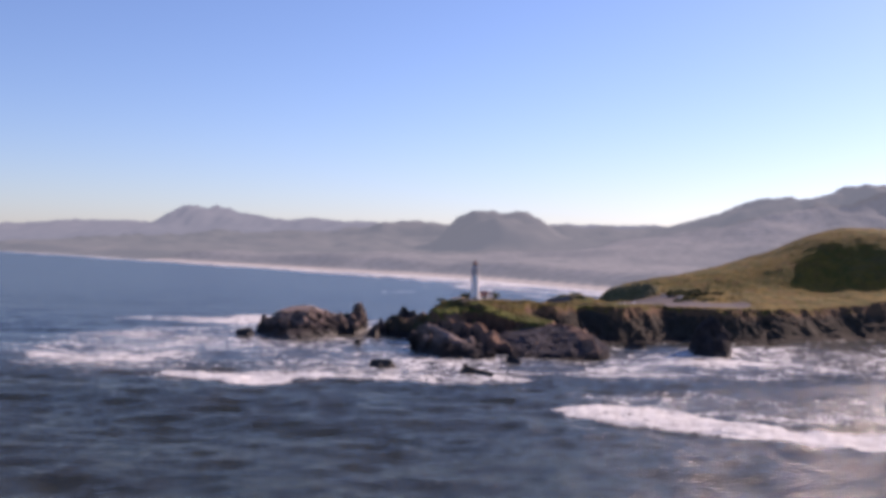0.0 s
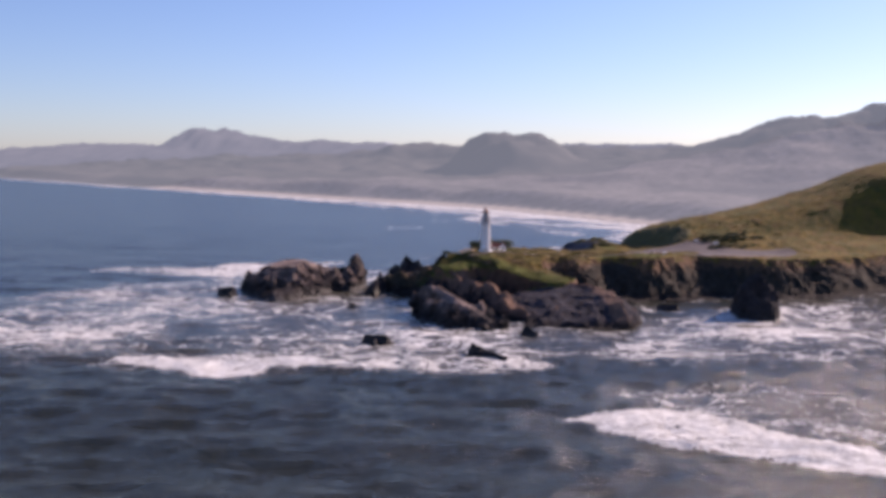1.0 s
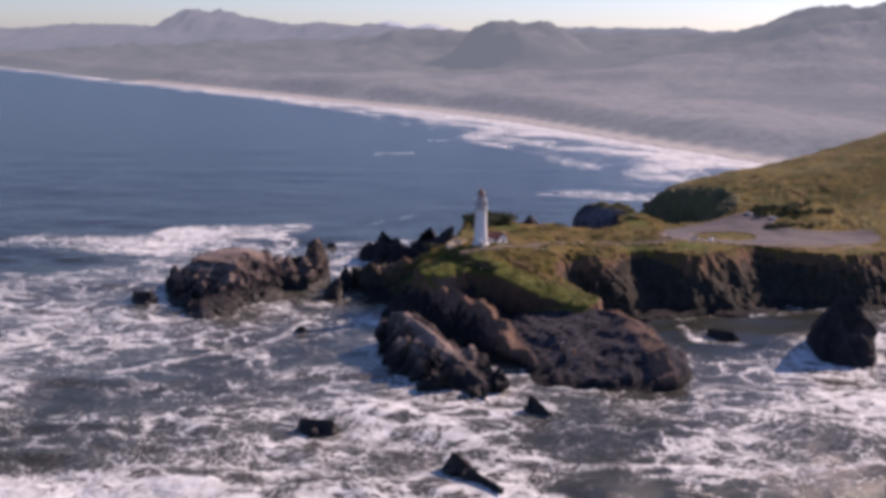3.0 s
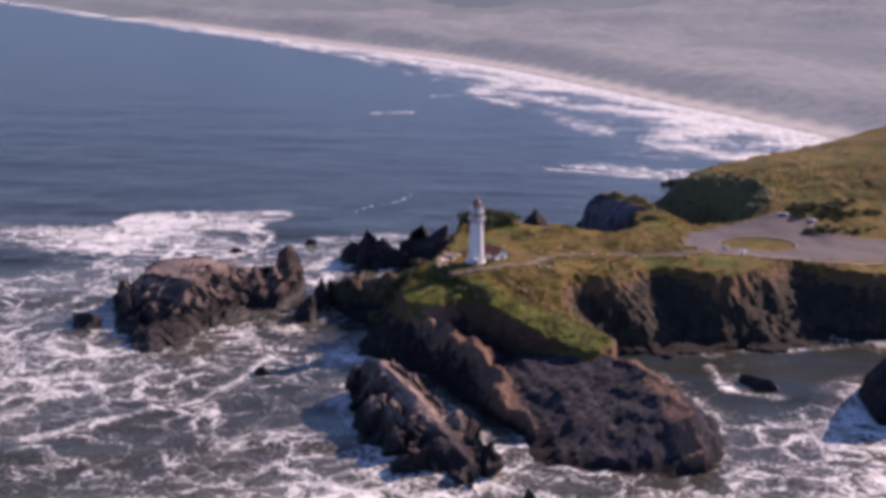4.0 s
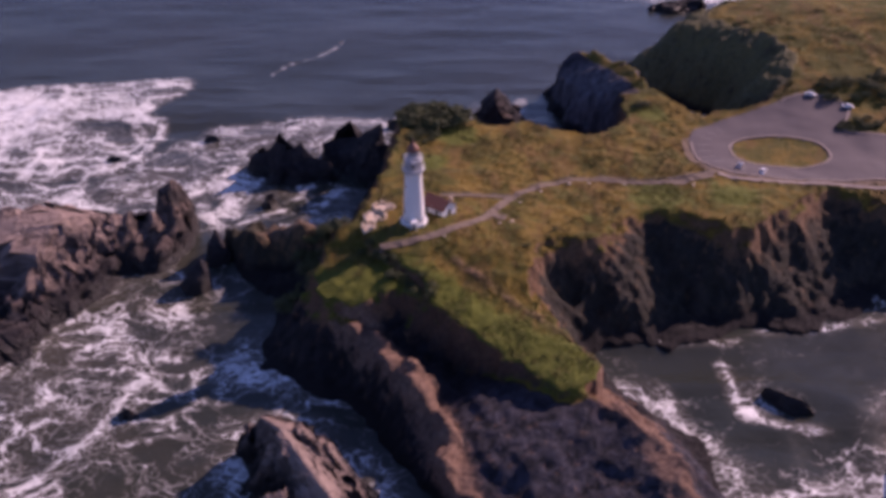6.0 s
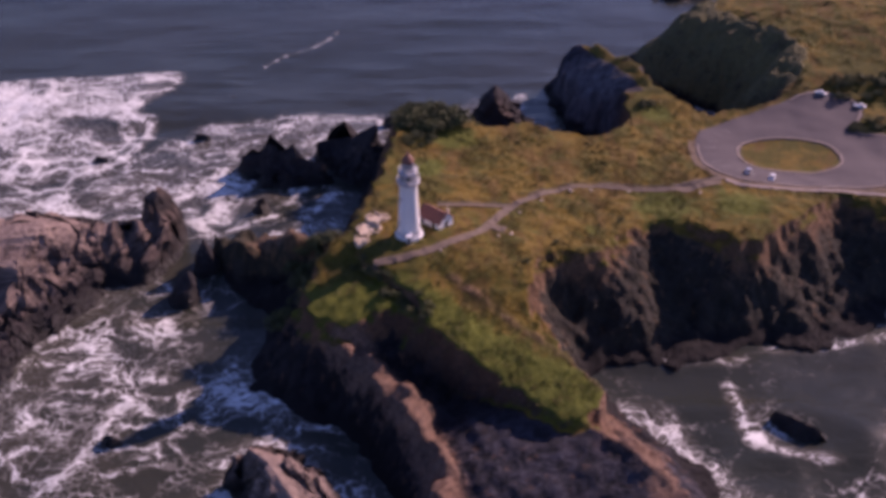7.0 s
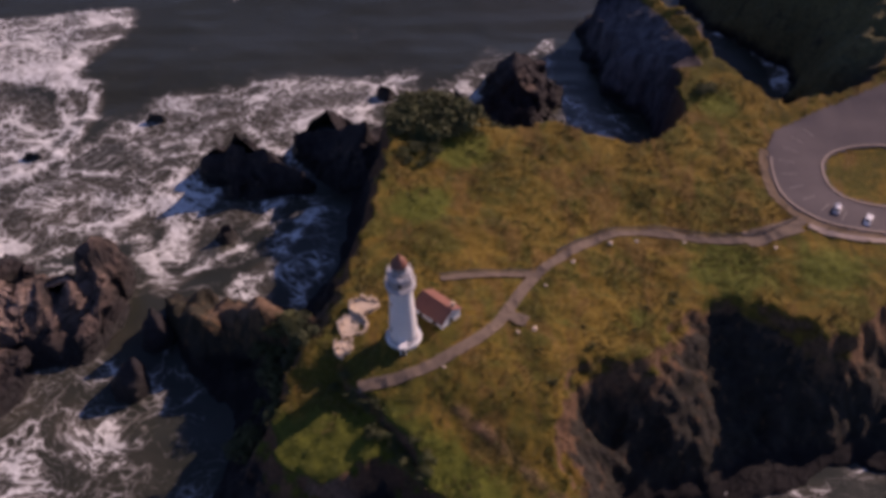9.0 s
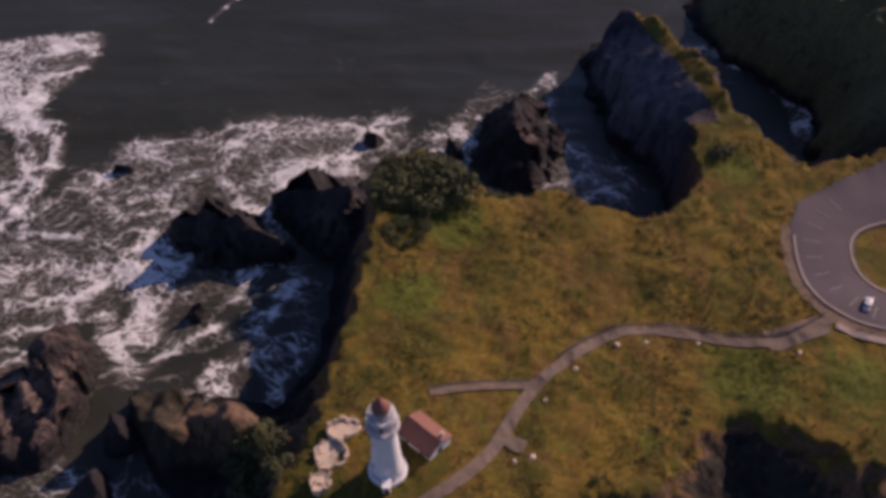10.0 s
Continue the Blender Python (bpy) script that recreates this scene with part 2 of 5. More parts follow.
WATER = water_material()
HEAD = headland_material()
ROCK = rock_material("basalt", (0.015, 0.013, 0.016), (0.055, 0.045, 0.048), (0.22, 0.15, 0.115), 0.2)
ROCK_TAN = rock_material("weathered_basalt", (0.016, 0.014, 0.016), (0.055, 0.042, 0.043), (0.44, 0.32, 0.265), 0.95)
ROCK_BROWN = rock_material("brown_basalt", (0.016, 0.013, 0.014), (0.06, 0.046, 0.042), (0.32, 0.22, 0.175), 0.7)
ROCK_WET = rock_material("wet_basalt", (0.018, 0.015, 0.016), (0.06, 0.04, 0.033), (0.12, 0.07, 0.045), 0.3)
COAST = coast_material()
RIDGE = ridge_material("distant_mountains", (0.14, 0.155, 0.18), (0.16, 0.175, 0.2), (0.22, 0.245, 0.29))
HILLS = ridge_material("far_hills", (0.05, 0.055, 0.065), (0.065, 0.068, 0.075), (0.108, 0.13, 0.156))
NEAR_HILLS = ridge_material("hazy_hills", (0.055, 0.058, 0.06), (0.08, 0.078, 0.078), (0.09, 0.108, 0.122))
WHITE = plain("white_paint", (0.8, 0.79, 0.77), 0.55, 6, 0.12)
GREY = plain("grey_paint", (0.5, 0.49, 0.51), 0.5, 10, 0.2)
PALE = plain("pale_grey_paint", (0.68, 0.67, 0.66), 0.5, 10, 0.15)
LENS = plain("lantern_panes", (0.26, 0.26, 0.27), 0.15, 5, 0.2)
BLACK = plain("black_iron", (0.035, 0.034, 0.036), 0.45, 14, 0.3)
RED = plain("red_roof", (0.23, 0.085, 0.055), 0.6, 9, 0.35)
STONE = plain("pale_stone", (0.66, 0.53, 0.40), 0.9, 5, 0.35)
STONE_DARK = plain("weathered_stone", (0.28, 0.22, 0.17), 0.9, 5, 0.35)
ASPHALT = plain("asphalt", (0.082, 0.069, 0.075), 0.9, 5, 0.22)
GRAVEL = plain("gravel_path", (0.155, 0.115, 0.085), 0.95, 6, 0.25)
VERGE = plain("bare_soil", (0.17, 0.118, 0.075), 0.95, 4, 0.3)
PATH_SHADOW = plain("path_shadow_tone", (0.05, 0.042, 0.04), 0.9, 6, 0.3)
KERB = plain("pale_kerb", (0.30, 0.24, 0.205), 0.9, 6, 0.25)
GLASS = plain("dark_glass", (0.02, 0.024, 0.03), 0.08, 3, 0.1)
CAR_WHITE = plain("white_car_paint", (0.75, 0.75, 0.75), 0.25, 3, 0.05)
CAR_SILVER = plain("silver_car_paint", (0.45, 0.46, 0.48), 0.3, 3, 0.05, 0.5)
TYRE = plain("rubber", (0.02, 0.02, 0.02), 0.8, 20, 0.2)
CHROME = plain("rim_metal", (0.5, 0.5, 0.5), 0.3, 20, 0.1, 0.9)
LAMP_RED = plain("red_lens", (0.4, 0.02, 0.02), 0.2, 20, 0.1)


def leaf_material(name, a, b):
    n = Nodes(name)
    p = n.world_place()
    geo = n.add("ShaderNodeNewGeometry").outputs["Random Per Island"]
    col = n.blend(n.span(n.noise(p, 0.9, 4), 0.35, 0.65), a, b)
    col = n.blend(n.math("MULTIPLY", geo, 0.5), col, tuple(c * 0.6 for c in a))
    return n.done(col, 0.8)


SHRUB = leaf_material("dark_shrub_leaves", (0.075, 0.085, 0.024), (0.045, 0.055, 0.018))
TUFT = leaf_material("dry_grass_blades", (0.2, 0.145, 0.042), (0.12, 0.095, 0.024))
TUFT_GREEN = leaf_material("green_grass_blades", (0.14, 0.16, 0.026), (0.08, 0.10, 0.018))


# ---- noise, outlines and heights ----
def lattice(ix, iy, iz, seed):
    with np.errstate(over="ignore"):
        h = ix.astype(np.uint32) * np.uint32(374761393) + iy.astype(np.uint32) * np.uint32(668265263) + iz.astype(np.uint32) * np.uint32(2147483647 ^ 97531) + np.uint32(seed * 7919 + 13)
        h = (h ^ (h >> np.uint32(13))) * np.uint32(1274126177)
        h = (h ^ (h >> np.uint32(16))) * np.uint32(2246822519)
        h = h ^ (h >> np.uint32(15))
    return h.astype(np.float64) / 4294967295.0 * 2 - 1


def value_noise(x, y, z, seed):
    fx, fy, fz = np.floor(x), np.floor(y), np.floor(z)
    ix, iy, iz = fx.astype(np.int64), fy.astype(np.int64), fz.astype(np.int64)
    ease = lambda t: t * t * t * (t * (t * 6 - 15) + 10)
    u, v, w = ease(x - fx), ease(y - fy), ease(z - fz)
    out = 0
    for dx, wx in ((0, 1 - u), (1, u)):
        for dy, wy in ((0, 1 - v), (1, v)):
            for dz, wz in ((0, 1 - w), (1, w)):
                out = out + wx * wy * wz * lattice(ix + dx, iy + dy, iz + dz, seed)
    return out


def fbm(x, y, z=None, scale=1.0, octaves=4, seed=0, gain=0.5):
    z = np.zeros_like(x) if z is None else z
    total, amp, f = 0, 1.0, scale
    for i in range(octaves):
        total = total + amp * value_noise(x * f + 31.7 * i, y * f - 17.3 * i, z * f + 5.1 * i, seed + i)
        amp, f = amp * gain, f * 2.03
    return total


def ridged(x, y, scale, octaves, seed):
    total, amp, f = 0, 1.0, scale
    for i in range(octaves):
        total = total + amp * (1 - 2 * np.abs(value_noise(x * f + 9.1 * i, y * f + 3.3 * i, np.zeros_like(x), seed + i)))
        amp, f = amp * 0.5, f * 2.1
    return total


def rounded(points, times=2):
    """An outline with its corners cut."""
    for _ in range(times):
        out = []
        for a, b in zip(points, points[1:] + points[:1]):
            out += [(a[0] * 0.75 + b[0] * 0.25, a[1] * 0.75 + b[1] * 0.25), (a[0] * 0.25 + b[0] * 0.75, a[1] * 0.25 + b[1] * 0.75)]
        points = out
    return points


def inside(poly, x, y):
    """Signed distance to an outline, positive inside."""
    best = np.full(x.shape, 1e18)
    odd = np.zeros(x.shape, bool)
    for (ax, ay), (bx, by) in zip(poly, poly[1:] + poly[:1]):
        ex, ey = bx - ax, by - ay
        t = np.clip(((x - ax) * ex + (y - ay) * ey) / (ex * ex + ey * ey + 1e-12), 0, 1)
        best = np.minimum(best, (x - ax - t * ex) ** 2 + (y - ay - t * ey) ** 2)
        cross = (ay > y) != (by > y)
        odd ^= cross & (x < ex * (y - ay) / (ey if abs(ey) > 1e-12 else 1e-12) + ax)
    return np.where(odd, 1, -1) * np.sqrt(best)


def from_line(line, x, y):
    """Distance to a line of points, and how far along it (0 to 1)."""
    best, along = np.full(x.shape, 1e18), np.zeros(x.shape)
    count = len(line) - 1
    for i, ((ax, ay), (bx, by)) in enumerate(zip(line, line[1:])):
        ex, ey = bx - ax, by - ay
        t = np.clip(((x - ax) * ex + (y - ay) * ey) / (ex * ex + ey * ey + 1e-12), 0, 1)
        d = (x - ax - t * ex) ** 2 + (y - ay - t * ey) ** 2
        along = np.where(d < best, (i + t) / count, along)
        best = np.minimum(best, d)
    return np.sqrt(best), along


def step(v, a, b):
    t = np.clip((v - a) / (b - a), 0, 1)
    return t * t * (3 - 2 * t)


FOOT = rounded([(-4.2, 179.7), (-5.5, 174), (-4.2, 169.8), (-1, 168.2), (1.6, 167.2), (3.6, 164.5), (6.5, 160), (9, 155), (10.6, 151.5), (13, 150.3), (17.3, 148.8), (22.5, 148.0),
    (25.8, 151), (26.3, 156), (26.4, 161), (24, 165), (21.9, 168), (19.5, 171), (19.2, 173), (22, 173.4), (26.6, 174.2), (32, 175.5), (38, 176.8), (44.6, 178.7), (54, 178),
    (70, 184), (87, 192), (110, 198), (260, 215), (330, 340), (150, 330), (108, 292), (84, 251), (58, 241), (44, 239), (34, 235.5), (30.6, 229.8), (33.2, 226.4), (37, 221.8), (39, 217.5),
    (38.4, 211.4), (34.4, 210.2), (32, 216), (30, 221), (28.5, 225.5), (25.5, 227.5), (22, 226.5), (20.8, 222), (21.8, 217.4), (24.2, 213.4), (26.5, 210), (26.4, 206.8), (24.6, 203.6), (21, 203.4), (17, 205.6),
    (13, 205.5), (10.8, 208.5), (8, 211.5), (4.5, 212.5), (2, 210), (0.8, 204), (0.2, 197), (-0.4, 191.5), (-2.6, 189.6), (-5.4, 190.4), (-8.7, 190), (-11.3, 191), (-12.4, 189.4),
    (-10.4, 186.8), (-8.3, 184.2), (-6.6, 182)])
BRINK = rounded([(1.4, 182.5), (2.2, 186.4), (3.1, 191), (3.7, 197), (4.4, 202), (5.2, 205.6), (7.8, 207.2), (10, 205.2), (11.5, 202.9), (12.8, 202), (15.3, 203), (17.5, 203.4),
    (19.4, 201.8), (21.3, 200.8), (24.6, 201.2), (26.6, 203), (27.4, 206), (27.9, 209.6), (25.9, 213.2), (23.4, 217), (22.3, 220.6), (23, 224.4), (26, 224.8), (28.4, 219), (30.2, 211), (31.8, 208.5),
    (34.5, 204.4), (38.3, 205.8), (43, 208), (47.5, 211.5), (48, 215.5), (46.5, 220), (44, 225), (42, 228.4), (42.5, 231), (48, 233.2), (58, 234.6), (84, 244), (120, 276), (150, 320), (320, 330), (250, 226),
    (110, 206), (87, 199), (70, 191), (60, 186.5), (52, 184.5), (48, 185.2), (46, 186), (44.9, 187.8), (42, 189.5), (39.5, 188), (36.3, 184), (33.4, 181.3), (31.3, 181), (29.4, 183.7),
    (27.3, 185.3), (24.9, 185.5), (23.5, 183.8), (22.1, 181.5), (20.3, 180.2), (17.1, 180), (15.5, 178.8), (14.9, 176), (14.4, 173.5), (15.2, 171.5), (17, 169.3), (18.8, 166.6), (19.5, 165),
    (18, 163.6), (16.2, 163.5), (12.6, 166.8), (10, 168.9), (8.2, 170.7), (6.4, 172.6), (5.0, 174.2), (3.2, 173.3), (0.4, 173.1), (-1.3, 174.4), (-1.6, 177), (-0.6, 179.5), (0.5, 181)])
SPUR = [(1.0, 183), (-2.5, 185), (-6.5, 186.6), (-10.8, 188.8)]
LOT = rounded([(33.5, 202), (32.3, 198.6), (32.1, 194.6), (33, 192.4), (35, 190.9), (38, 190.2), (44, 189.9), (52, 190.6), (60, 192.5), (62, 198), (54, 198.2), (48.5, 199), (47.2, 200.3),
    (49.5, 203.5), (48.8, 206.2), (45.5, 207.6), (42, 205.9), (38.5, 204.5), (35.4, 203.0)])
ISLE = rounded([(36.2, 199.0), (35.6, 196), (36.6, 193.9), (40, 192.9), (43.5, 193.4), (45, 195.4), (44.5, 198.3), (41.5, 199.9), (38.5, 200.1)])
PATH = [(3.4, 177.6), (6.4, 178), (9.6, 180.1), (11.6, 182.1), (12.7, 184.2), (14.3, 186.9), (16.2, 188.7), (18.5, 190.6), (20.8, 191.4), (23.7, 191.1), (27.2, 190.0), (30.1, 189.9), (32.9, 191.6)]
SIDE_PATH = [(14.2, 187.0), (12.5, 186.9), (10, 186.6), (8.2, 186.1)]
EDGE_PATH = [(33.0, 191.0), (35.5, 189.6), (39, 189.3), (43, 189.4), (47.5, 188.2), (52, 188.4), (58, 190)]


def plateau(x, y):
    z = 6.0 + 1.15 * np.exp(-((x - 6.5) ** 2 + (y - 181) ** 2) / 60)
    z = z - 0.20 * np.clip(174.5 - y, 0, 20)
    z = z - 0.45 * np.exp(-((x - 20) ** 2 + (y - 197) ** 2) / 90)
    z = z - 0.5 * np.exp(-((x - 37) ** 2 + (y - 198) ** 2) / 60) + 0.10 * np.clip(x - 40, 0, 14) * step(y, 194, 206)
    z = z - 0.3 * (1 - step(x, 22.5, 27.5)) * step(y, 208, 212)
    z = z + step(y, 203, 222) * np.clip(1.1 + (x - 33) * 0.1, 0, 5.2)
    r = ((x - 98) / 23) ** 2 + ((y - 230) / 20) ** 2
    z = z + 9.8 * np.exp(-(r ** 1.12)) * step(y, 196, 216)
    lean = np.clip((29.2 - x) * 0.95 - (y - 217.5) * 0.28 - 0.6, 0, 8)
    z = z - 0.42 * lean * step(y, 209, 212) * (1 - step(x, 31, 33))
    # the tongue tilts away from its southern rim
    rim = (x - 5) * -0.56 + (y - 174.3) * -0.83
    z = z + 0.17 * np.clip(rim, -3.5, 3) * (1 - step(y, 173, 178)) * step(x, 1, 5)
    # a lower terrace west of a scarp on the tongue
    side = (x - 2.2) * 0.76 + (y - 179.2) * 0.65
    z = z - 0.85 * (1 - step(x, 6.0, 8.0)) * (1 - step(side + 0.5 * fbm(x, y, scale=0.5, octaves=3, seed=5), -0.7, 0.3)) * (1 - step(y, 178, 181))
    z = z + 0.35 * fbm(x, y, scale=0.09, octaves=4, seed=3) + 0.1 * fbm(x, y, scale=0.7, octaves=3, seed=9, gain=0.65) * (1 - step(inside(LOT, x, y), -1.5, 0))
    return z


def headland(x, y):
    """Height of the headland, with the share of grass."""
    wx = x + 0.9 * fbm(x, y, scale=0.22, octaves=4, seed=21) + 0.25 * fbm(x, y, scale=1.1, octaves=2, seed=25)
    wy = y + 0.9 * fbm(x, y, scale=0.22, octaves=4, seed=41) + 0.25 * fbm(x, y, scale=1.1, octaves=2, seed=45)
    sx = x + 0.5 * (wx - x)
    sy = y + 0.5 * (wy - y)
    sx, sy = sx + 0.3 * fbm(x, y, scale=1.2, octaves=3, seed=27), sy + 0.3 * fbm(x, y, scale=1.2, octaves=3, seed=29)
    df, db = inside(FOOT, wx, wy), inside(BRINK, sx, sy)
    top = plateau(x, y)
    t = np.clip(df, 0, None) / (np.clip(df, 0, None) + np.clip(-db, 0, None) + 1e-6)
    # the long southern slabs bulge, the other cliffs are steep
    slab = (1 - step(y, 166, 176)) * step(x, 2, 8)
    prof = (1 - slab) * (0.3 * t + 0.7 * np.clip((t - 0.2) / 0.8, 0, 1) ** 1.5) + slab * (0.3 * (1 - (1 - t) ** 2.4) + 0.7 * step(t, 0.86, 1.0))
    bank = step(y, 206, 212) * step(x, 31, 35) * (1 - step(x, 70, 90))
    prof = (1 - bank) * prof + bank * (1 - (1 - t) ** 2.0)
    across, down = 0.94 * x + 0.34 * y + 0.35 * (wy - y), 0.34 * x - 0.94 * y
    rough = (1 - slab) * 0.8 * fbm(x + 0.5 * (wy - y), y, scale=0.3, octaves=4, seed=61) + slab * 0.22 * ridged(across, 0.16 * down, 0.13, 3, 63)
    rough = rough * (1 - 0.5 * step(x, 13, 17) * step(y, 168, 174) * (1 - step(y, 190, 196)))
    z = top * prof + (0.42 + 0.3 * slab) * rough * np.sin(np.pi * np.clip(t, 0, 1)) + ((0.3 - 0.1 * slab) * fbm(x, y, scale=0.9, octaves=4, seed=71, gain=0.6) + (0.14 - 0.07 * slab) * ridged(across, 0.12 * down, 0.5, 2, 75)) * (t < 1) * np.sin(np.pi * np.clip(t, 0, 1))
    # gullies between the slabs
    for line, depth, wide in (([(8.2, 169.5), (9.4, 165.5), (10.2, 161), (11.2, 157), (12.6, 150)], 1.9, 0.9), ([(14, 165), (16, 158), (17.5, 149)], 0.7, 0.8), ([(18, 163), (20, 157), (21, 148)], 0.5, 0.7)):
        d, _ = from_line(line, wx, wy)
        z = z - depth * np.exp(-((d / wide) ** 2)) * np.sin(np.pi * np.clip(t, 0, 1)) * step(-db, 0.0, 1.5)
    # the sharp eastern crest of the bluff: a slab dips west from it, a cliff falls east
    d, s = from_line([(17.6, 164.6), (19.6, 161.8), (21.5, 159.1), (22.9, 156), (24, 153.2), (24.8, 151.2)], wx, wy)
    crest = np.interp(s, [0, 0.2, 0.4, 0.6, 0.8, 1], [4.5, 4.4, 4.1, 3.8, 3.2, 1.8])
    west = wx < np.interp(wy, [149, 151.2, 153.2, 156, 159.1, 161.8, 164.6], [25.2, 24.8, 24, 22.9, 21.5, 19.6, 17.6])
    worn = 0.16 * fbm(x, y, scale=0.6, octaves=4, seed=77) + np.where(west, 0.12 * ridged(across, 0.1 * down, 0.25, 3, 73) * step(d, 0.3, 2.0), 0)
    z = np.where(df > 0, np.maximum(z, (crest - np.where(west, 0.3, 1.05) * d + worn) * step(df, -0.1, 1.0)), z)
    # the broken rocky spine that runs down from the western end of the tongue
    d, s = from_line([(2.0, 172.2), (5.0, 167.6), (7.5, 163), (8.6, 159), (9.6, 154.5)], wx, wy)
    west = (wx - 5.0) * 4.6 + (wy - 167.6) * 2.5 < 0
    worn = 0.75 * fbm(x, y, scale=0.45, octaves=5, seed=79, gain=0.6)
    z = np.where(df > 0, np.maximum(z, (4.3 - 3.2 * s - np.where(west, 1.5, 0.8) * np.clip(d - 0.8, 0, None) - 0.25 * d + worn) * step(df, 0, 0.9)), z)
    # the low spur to the west
    d, s = from_line(SPUR, wx, wy)
    z = np.where(df > 0, np.maximum(z, (5.0 - 2.9 * s ** 0.9 + 0.9 * fbm(x, y, scale=0.5, octaves=4, seed=81)) * np.exp(-((d / 1.7) ** 3.0)) * step(df, 0, 0.9)), z)
    z = np.where(df > 0, z, -1.2 + 1.2 * np.exp(np.clip(df, -9, 0) * 1.6))
    grass = step(db, -1.7, 0.0)
    grass = np.maximum(grass, 0.3 * np.exp(-((from_line(SPUR[:3], x, y)[0] / 1.4) ** 2)))
    ridge, _ = from_line([(27, 224), (29, 218), (31.5, 210)], x, y)
    grass = grass * (1 - step(ridge, 1.2, 2.4) * step(y, 208, 211) * (1 - step(x, 31, 33)))
    return z, grass


def ground_at(x, y):
    z, _ = headland(np.array([float(x)]), np.array([float(y)]))
    return float(z[0])


def sheet(name, x, y, z, keep, material, attributes=()):
    """A mesh of quads over a grid, of the cells where keep holds."""
    rows, cols = x.shape
    number = -np.ones(x.size, np.int64)
    cell = keep[:-1, :-1] | keep[1:, :-1] | keep[:-1, 1:] | keep[1:, 1:]
    r, c = np.nonzero(cell)
    a = r * cols + c
    quads = np.stack([a, a + 1, a + cols + 1, a + cols], 1)
    used = np.unique(quads)
    number[used] = np.arange(used.size)
    me = bpy.data.meshes.new(name)
    me.from_pydata(np.stack([x.ravel()[used], y.ravel()[used], z.ravel()[used]], 1).tolist(), [], number[quads].tolist())
    for key, values in attributes:
        at = me.attributes.new(key, "FLOAT", "POINT")
        at.data.foreach_set("value", values.ravel()[used].astype(np.float32))
    me.polygons.foreach_set("use_smooth", np.ones(len(me.polygons), bool))
    me.materials.append(material)
    return new(name, me)


# ---- the headland ----
def build_headland():
    fine_x, fine_y = np.arange(-14, 62.01, 0.2), np.arange(143, 250, 0.2)
    xs = np.concatenate([fine_x, np.arange(62.6, 150, 0.8), np.arange(152, 330, 6)])
    ys = np.concatenate([fine_y, np.arange(250.6, 345, 1.2)])
    x, y = np.meshgrid(xs, ys)
    z, grass = headland(x, y)
    lush = 1.15 * np.exp(-((from_line([(-1, 174.5), (5, 174.3), (10, 170.5), (14, 167.5), (18, 164.8)], x, y)[0] / 2.4) ** 2))
    for px, py, s, a in ((9.8, 200.4, 2.4, 1.3), (7, 194, 2.2, 1.2), (30, 205, 2.4, 0.8), (27, 187.5, 3.4, 0.95), (20, 183, 2, 0.5), (16, 183, 1.5, 0.4), (60, 225, 18, 0.4), (33.5, 187, 3, 0.9), (95, 215, 25, 0.25), (24, 221, 3.5, 0.6)):
        lush = np.maximum(lush, a * np.exp(-((x - px) ** 2 + (y - py) ** 2) / (s * s)))
    # bare brown rock along the spine and the eastern crest of the bluff, slabs between greyed for sky light
    rust = 1 - 0.85 * step(y, 204, 208) * (1 - step(x, 62, 75))
    for line, wide, a in (([(1.6, 172), (5, 168), (7.4, 163.5), (8.6, 159), (9.6, 154)], 1.5, 1.15), ([(19, 164.6), (20.6, 162.4), (21.4, 158.5), (22.6, 153), (23, 148)], 1.2, 0.9), ([(17, 170), (19.3, 166.5), (22.5, 163)], 0.9, 0.8)):
        w = np.exp(-((from_line(line, x, y)[0] / wide) ** 2))
        rust = np.where(w > 0.04, np.maximum(rust, 1 + a * w), rust)
    # rust cut under the southern rim, so the colour deepens its shadow band
    rust = np.where(rust <= 1, rust * (1 - 0.9 * np.exp(-((from_line([(0, 172), (4.5, 171.6), (8, 169), (10.5, 166.4), (14.5, 163.6), (17, 161.8)], x, y)[0] / 1.6) ** 2))), rust)
    # worn ground along the footpath and on a faint trail over the tongue
    for line, wide, a in (([(9, 176.2), (10.7, 174.8), (12.3, 173.3), (14.2, 171.6), (16.3, 169.6), (18.4, 167.2), (19.2, 165.2)], 1.1, 0.5), (PATH, 0.8, 0.45), (SIDE_PATH, 0.6, 0.4), ([(-6.8, 187.4), (-3.3, 187), (0.2, 186)], 1.0, 0.0)):
        worn = np.exp(-((from_line(line, x, y)[0] / wide) ** 2))
        grass = grass * (1 - a * worn)
        rust = np.where(worn > 0.05, np.maximum(rust, 1 + 0.9 * worn), rust)
    sky_grey = (1 - step(y, 163, 168)) * step(x, 5, 9) + 2.2 * np.exp(-((x - 24.3) ** 2 + (y - 216) ** 2) / 90)
    hazy_scrub = step(y, 207, 212) * step(x, 31, 34) + 0.25 * np.exp(-((from_line(SPUR, x, y)[0] / 3.0) ** 2)) + 0.15 * step(x, 13, 16) * (1 - step(y, 198, 204)) * step(y, 168, 172)
    ob = sheet("ground_headland", x, y, z, z > -1.0, HEAD, (("grass", grass), ("lush", lush), ("rust", rust), ("sky_grey", sky_grey), ("hazy_scrub", hazy_scrub)))
    tagged(ob, "grassy headland with dark eroded basalt cliffs above the surf", "headland", kind="structure")


build_headland()


